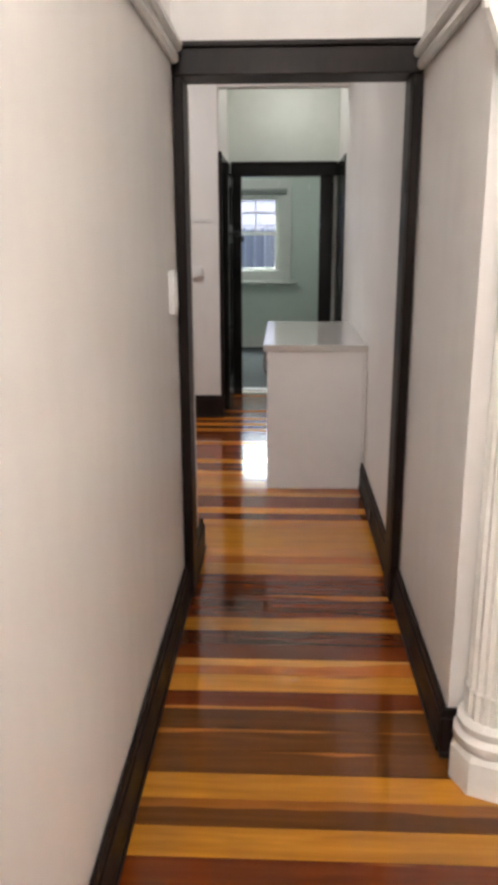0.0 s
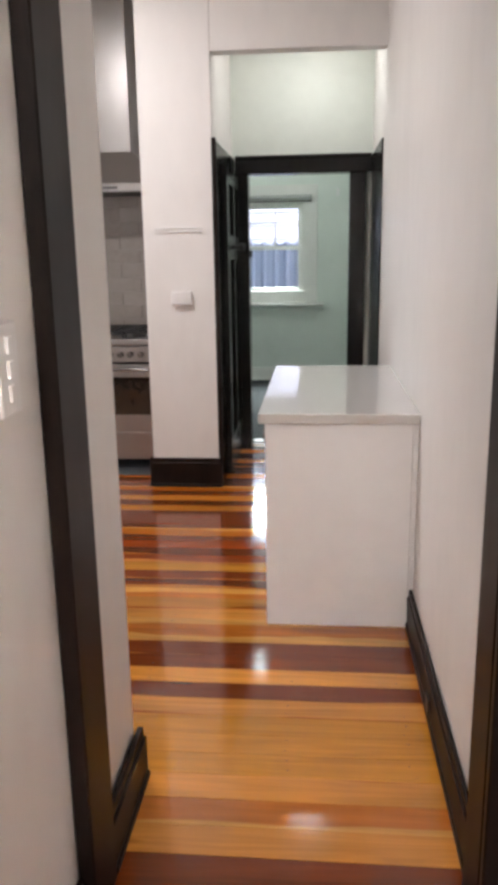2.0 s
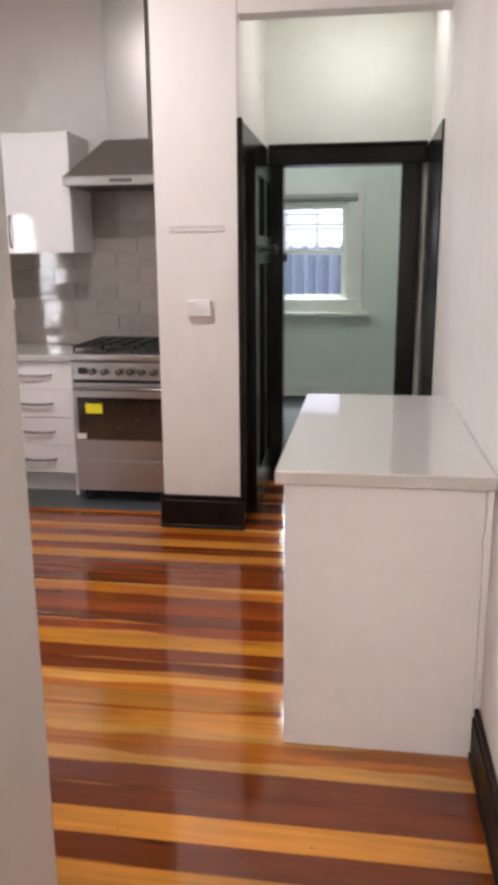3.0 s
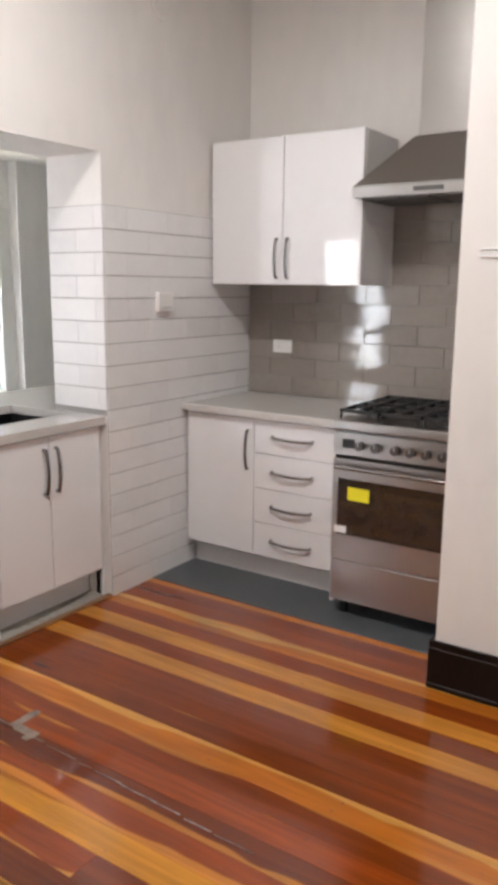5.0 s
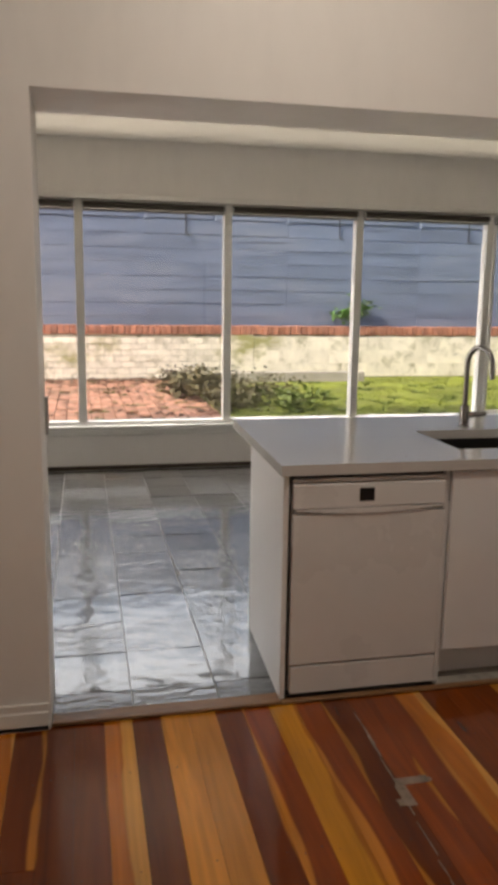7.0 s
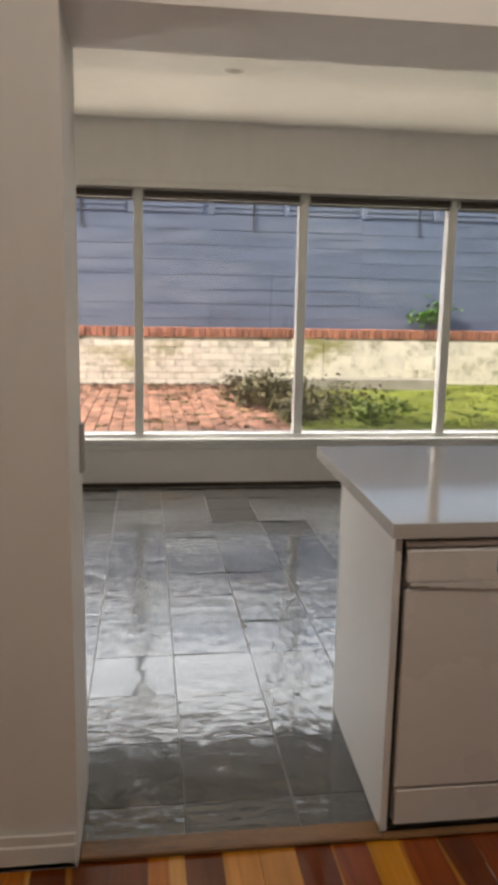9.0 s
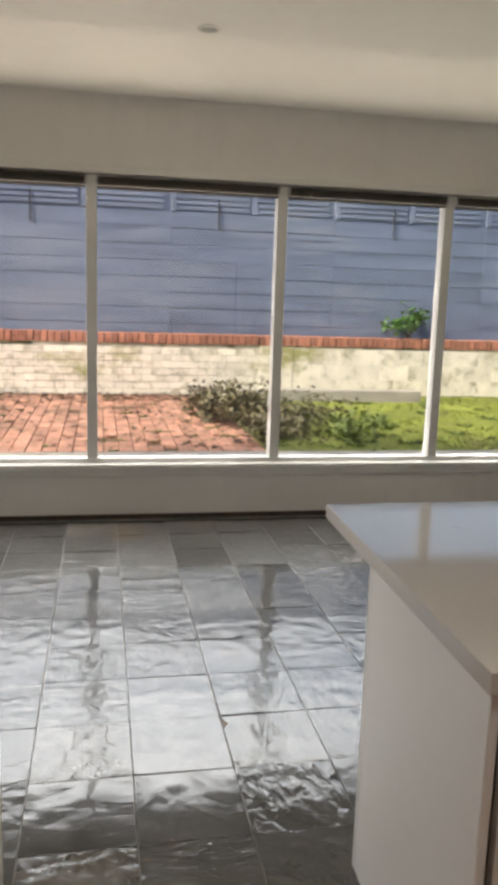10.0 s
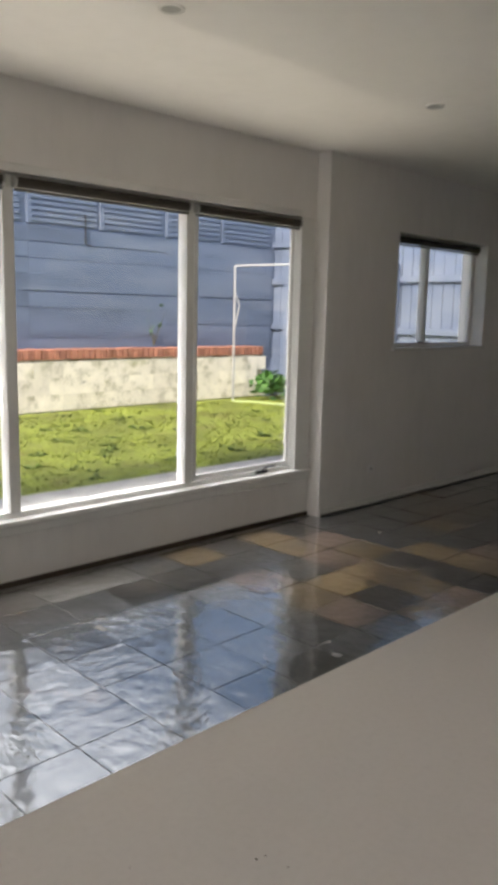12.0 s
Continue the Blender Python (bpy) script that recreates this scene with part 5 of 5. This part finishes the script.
post_me = mesh_of("fence_post", box(-0.05, 0.05, -0.04, 0.04, -0.2, 2.3, 0.005), M["fence"])
for x in (-11.1, -9.1, -7.1):
    share("fence_post", post_me, sf, pose(x, 13.615, 0.0))

# a grey weatherboard neighbour seen through the far sash window
nb = thing("neighbour_house", (-1.5, 13.2, -0.15), "grey weatherboard house wall close behind the far room", "house")
part("wall", box(-5.0, 2.0, 13.8, 13.95, -0.15, 4.5), M["weatherboard"], nb)
cf = setting("fence_far", box(-4.0, 2.0, 12.35, 12.37, -0.15, 1.62), M["weatherboard"], "corrugated grey fence behind the far room", "fence")
rib = mesh_of("fence_rib", tube([(0, 0, -0.15), (0, 0, 1.64)], 0.035, 8), M["weatherboard"])
for k in range(36):
    share("fence_rib", rib, cf, pose(-3.9 + 0.16 * k, 12.34, 0))
for k in range(9):
    share("weatherboard", mesh_of("weatherboard", box(-5.0, 2.0, 13.76, 13.8, 1.3 + 0.2 * k, 1.485 + 0.2 * k, 0.004), M["weatherboard"]), nb, Matrix())

# ---- pieces: wall tiles ----
tiled = setting("tile_backing_wall", box(KX0, KX0 + 0.002, PY1 + 0.003, KY1 - 0.001, 0.0, 1.884), M["grout"], "grout bed of the white tiles beside the opening", "tiling")
TW, TH = 0.300, 0.105


def lay(parent, material, name, plane, u0, u1, v0, v1, w, tw, th, joint=0.004, depth=0.008, offset=0.5, ujoint=0.0007, tilt=0.12):
    """Tiles in running bond over a rectangle of a wall; plane: x+, y- or y- facing."""
    cache = {}
    r = 0
    v = v0
    while v < v1 - 0.005:
        vt = min(v + th - joint, v1)
        u = u0 - (tw * offset if r % 2 else 0)
        while u < u1 - 0.005:
            a, b = max(u, u0), min(u + tw - ujoint, u1)
            if b - a > 0.012:
                key = (round(b - a, 4), round(vt - v, 4))
                if key not in cache:
                    hw, hh = key[0] / 2, key[1] / 2
                    g = box(-depth / 2, depth / 2, -hw, hw, -hh, hh, 0.0015) if plane == "x" else box(-hw, hw, -depth / 2, depth / 2, -hh, hh, 0.0015)
                    cache[key] = mesh_of(name, g, material)
                c = ((w, (a + b) / 2, (v + vt) / 2) if plane == "x" else ((a + b) / 2, w, (v + vt) / 2))
                t = rng.uniform(-tilt, tilt)
                share(name, cache[key], parent, pose(*c, 0, t, t) if plane == "x" else pose(*c, t, 0, t))
            u += tw
        v += th
        r += 1


lay(tiled, M["tile"], "tile", "x", PY1 + 0.004, KY1 - 0.012, -0.005, 1.883, KX0 + 0.0055, TW, TH)
rev = setting("tile_backing_reveal", box(KX0 - 0.348, KX0 - 0.001, PY1 - 0.002, PY1, 0.911, 1.884), M["grout"], "grout bed of the white tiles in the opening's side", "tiling")
lay(rev, M["tile"], "tile", "y", KX0 - 0.346, KX0 + 0.008, 0.94, 1.883, PY1 - 0.0055, TW, TH, offset=0.4)
spl = setting("tile_backing_splashback", box(KX0 + 0.012, -0.877, KY1 - 0.003, KY1, 0.0, 1.99), M["greygrout"], "grout bed of the taupe splashback tiles", "tiling")
lay(spl, M["greytile"], "tile", "y", KX0 + 0.013, -0.878, 0.912, 1.985, KY1 - 0.0065, 0.30, 0.105, 0.002, ujoint=0.0012, tilt=0.4)

# ---- pieces: floors ----
floor = setting("floor_boards", slab([KX0 - 0.03, -0.51, 0.855], [-2.3, 3.22, 7.49], [(0, 0)], -0.0215, -0.019, "z"), M["gapdark"], "polished timber floor of mixed red, brown and yellow boards", "floor")
ROWS = "rdbyrobdrybodrbyodbrlobdrylodbyb" "dybybbbdyoddyddddlol" "yyyldl" "ddoollo" "dryrd" "rrorrrlrlro" "rrordrodrod"
LEFT = "odlrdo" "dddodlldrydrddd" "rdodrdldrododrodrrod"
widths = {}


def board(x0, x1, y0, key, w=0.1):
    L = round(x1 - x0, 3)
    if (L, key, w) not in widths:
        widths[L, key, w] = mesh_of("floorboard", box(0, L - 0.0015, 0.0005, w - 0.0005, -0.0188, 0.0, 0), M["wood_" + key])
    share("floorboard", widths[L, key, w], floor, pose(x0, y0, 0))


for k, key in enumerate(ROWS):
    y0 = 3.385 + 0.1 * (k - 52) if k >= 52 else 3.385 - 0.1065 * (52 - k)
    if y0 > 7.38:
        break
    if y0 < 3.16:
        xr = 0.855 if y0 < 1.7 else 0.60
        board(HX0, xr, y0, key, 0.1065)
    else:
        xr = 0.60
        xl = -0.95 - 0.9 * rng.rand() if k % 3 else -1.3
        left = LEFT[k - 52] if 0 <= k - 52 < len(LEFT) else "r"
        xl = KX0 - 0.02 if y0 > 4.86 else round(xl, 2)
        board(xl, xr, y0, key, 0.1 if k >= 52 else 0.1065)
        if xl > KX0:
            board(KX0 - 0.02, xl, y0, left, 0.1 if k >= 52 else 0.1065)

nails = bmesh.new()
for k in range(52, 92):
    for jx in (-2.2, -1.75, -1.3, -0.85, -0.4, 0.12, 0.5):
        for dy in (0.025, 0.075):
            c, q, rr = jx + rng.uniform(-0.012, 0.012), 3.385 + 0.1 * (k - 52) + dy + rng.uniform(-0.006, 0.006), rng.uniform(0.0014, 0.0030)
            if q < 7.3 and rng.rand() < 0.65:
                nails.faces.new([nails.verts.new((c + rr * 1.5 * math.cos(a), q + rr * math.sin(a), 0.0006)) for a in [math.pi * j / 4 for j in range(8)]])
tagged(part("floor_nails", nails, M["gapdark"]), "small dark nail holes in rows across the boards", "nails", kind="stuff")

slate_floor = setting("floor_slate", slab([-6.72, -2.59], [2.78, 12.7], [], -0.0215, -0.0024, "z"), M["slategrout"], "dark riven slate tile floor with pale grout", "floor")
PITCH = 0.3255
uneven = []
for v in range(7):
    bm = bmesh.new()
    s = PITCH - 0.0045
    nn = 12
    grid = [[bm.verts.new((s * (i / nn - 0.5), s * (j / nn - 0.5), 0.0012 * noise.noise(Vector((i * 0.42 + v * 9, j * 0.30, v))) + 0.0012 * noise.noise(Vector((i * 1.1 + v * 5, j * 0.5, v + 4))))) for j in range(nn + 1)] for i in range(nn + 1)]
    for i in range(nn):
        for j in range(nn):
            bm.faces.new([grid[i][j], grid[i + 1][j], grid[i + 1][j + 1], grid[i][j + 1]])
    rim = [e for e in bm.edges if e.is_boundary]
    ext = bmesh.ops.extrude_edge_only(bm, edges=rim)
    for q in ext["geom"]:
        if isinstance(q, bmesh.types.BMVert):
            q.co.z = -0.02
            q.co.x *= 1.004
            q.co.y *= 1.004
    bmesh.ops.recalc_face_normals(bm, faces=bm.faces)
    uneven.append(bm)
slate_me = {}
for v, bm in enumerate(uneven):
    for key in SLATE:
        slate_me[v, key] = mesh_of("slate_tile", bm.copy(), M["slate_" + key], True)
    bm.free()
for i in range(13):
    for j in range(31):
        x = -2.59 - 0.147 - PITCH * (i - 0.5) if i else -2.59 - 0.0735
        y = 4.395 + PITCH * (j - 4.5)
        if y > 12.6 or x < -6.60:
            continue
        u = rng.rand()
        far = y > 7.6
        # window rows get more black slate, partly painting in the dim reflection there
        key = ("t" if u < 0.34 else "p" if u < 0.44 else "k" if u < 0.62 else "g") if far else ("w" if u < 0.2 else "k" if u < 0.75 else "g") if x < -5.6 else ("k" if u < 0.3 else "w" if u < 0.42 else "g")
        m = pose(x + rng.uniform(-0.0012, 0.0012), y + rng.uniform(-0.0012, 0.0012), rng.uniform(-0.0012, 0.0012), rng.uniform(-0.36, 0.36), rng.uniform(-0.36, 0.36), 90 * rng.randint(4))
        if i == 0:
            m = pose(x, y, 0) @ Matrix.Diagonal((0.44, 1, 1, 1))
        share("slate_tile", slate_me[rng.randint(7), key], slate_floor, m)
far_floor = setting("floor_carpet", slab([-2.28, 1.2], [7.60, 10.70], [], -0.0215, 0.0, "z"), M["carpet"], "dark grey carpet in the far room", "floor")
setting("floor_passage_base", slab([-0.43, KX1], [7.385, 7.50], [], -0.0185, -0.001, "z"), M["strip"], "worn timber board under the inner doorway", "floor")
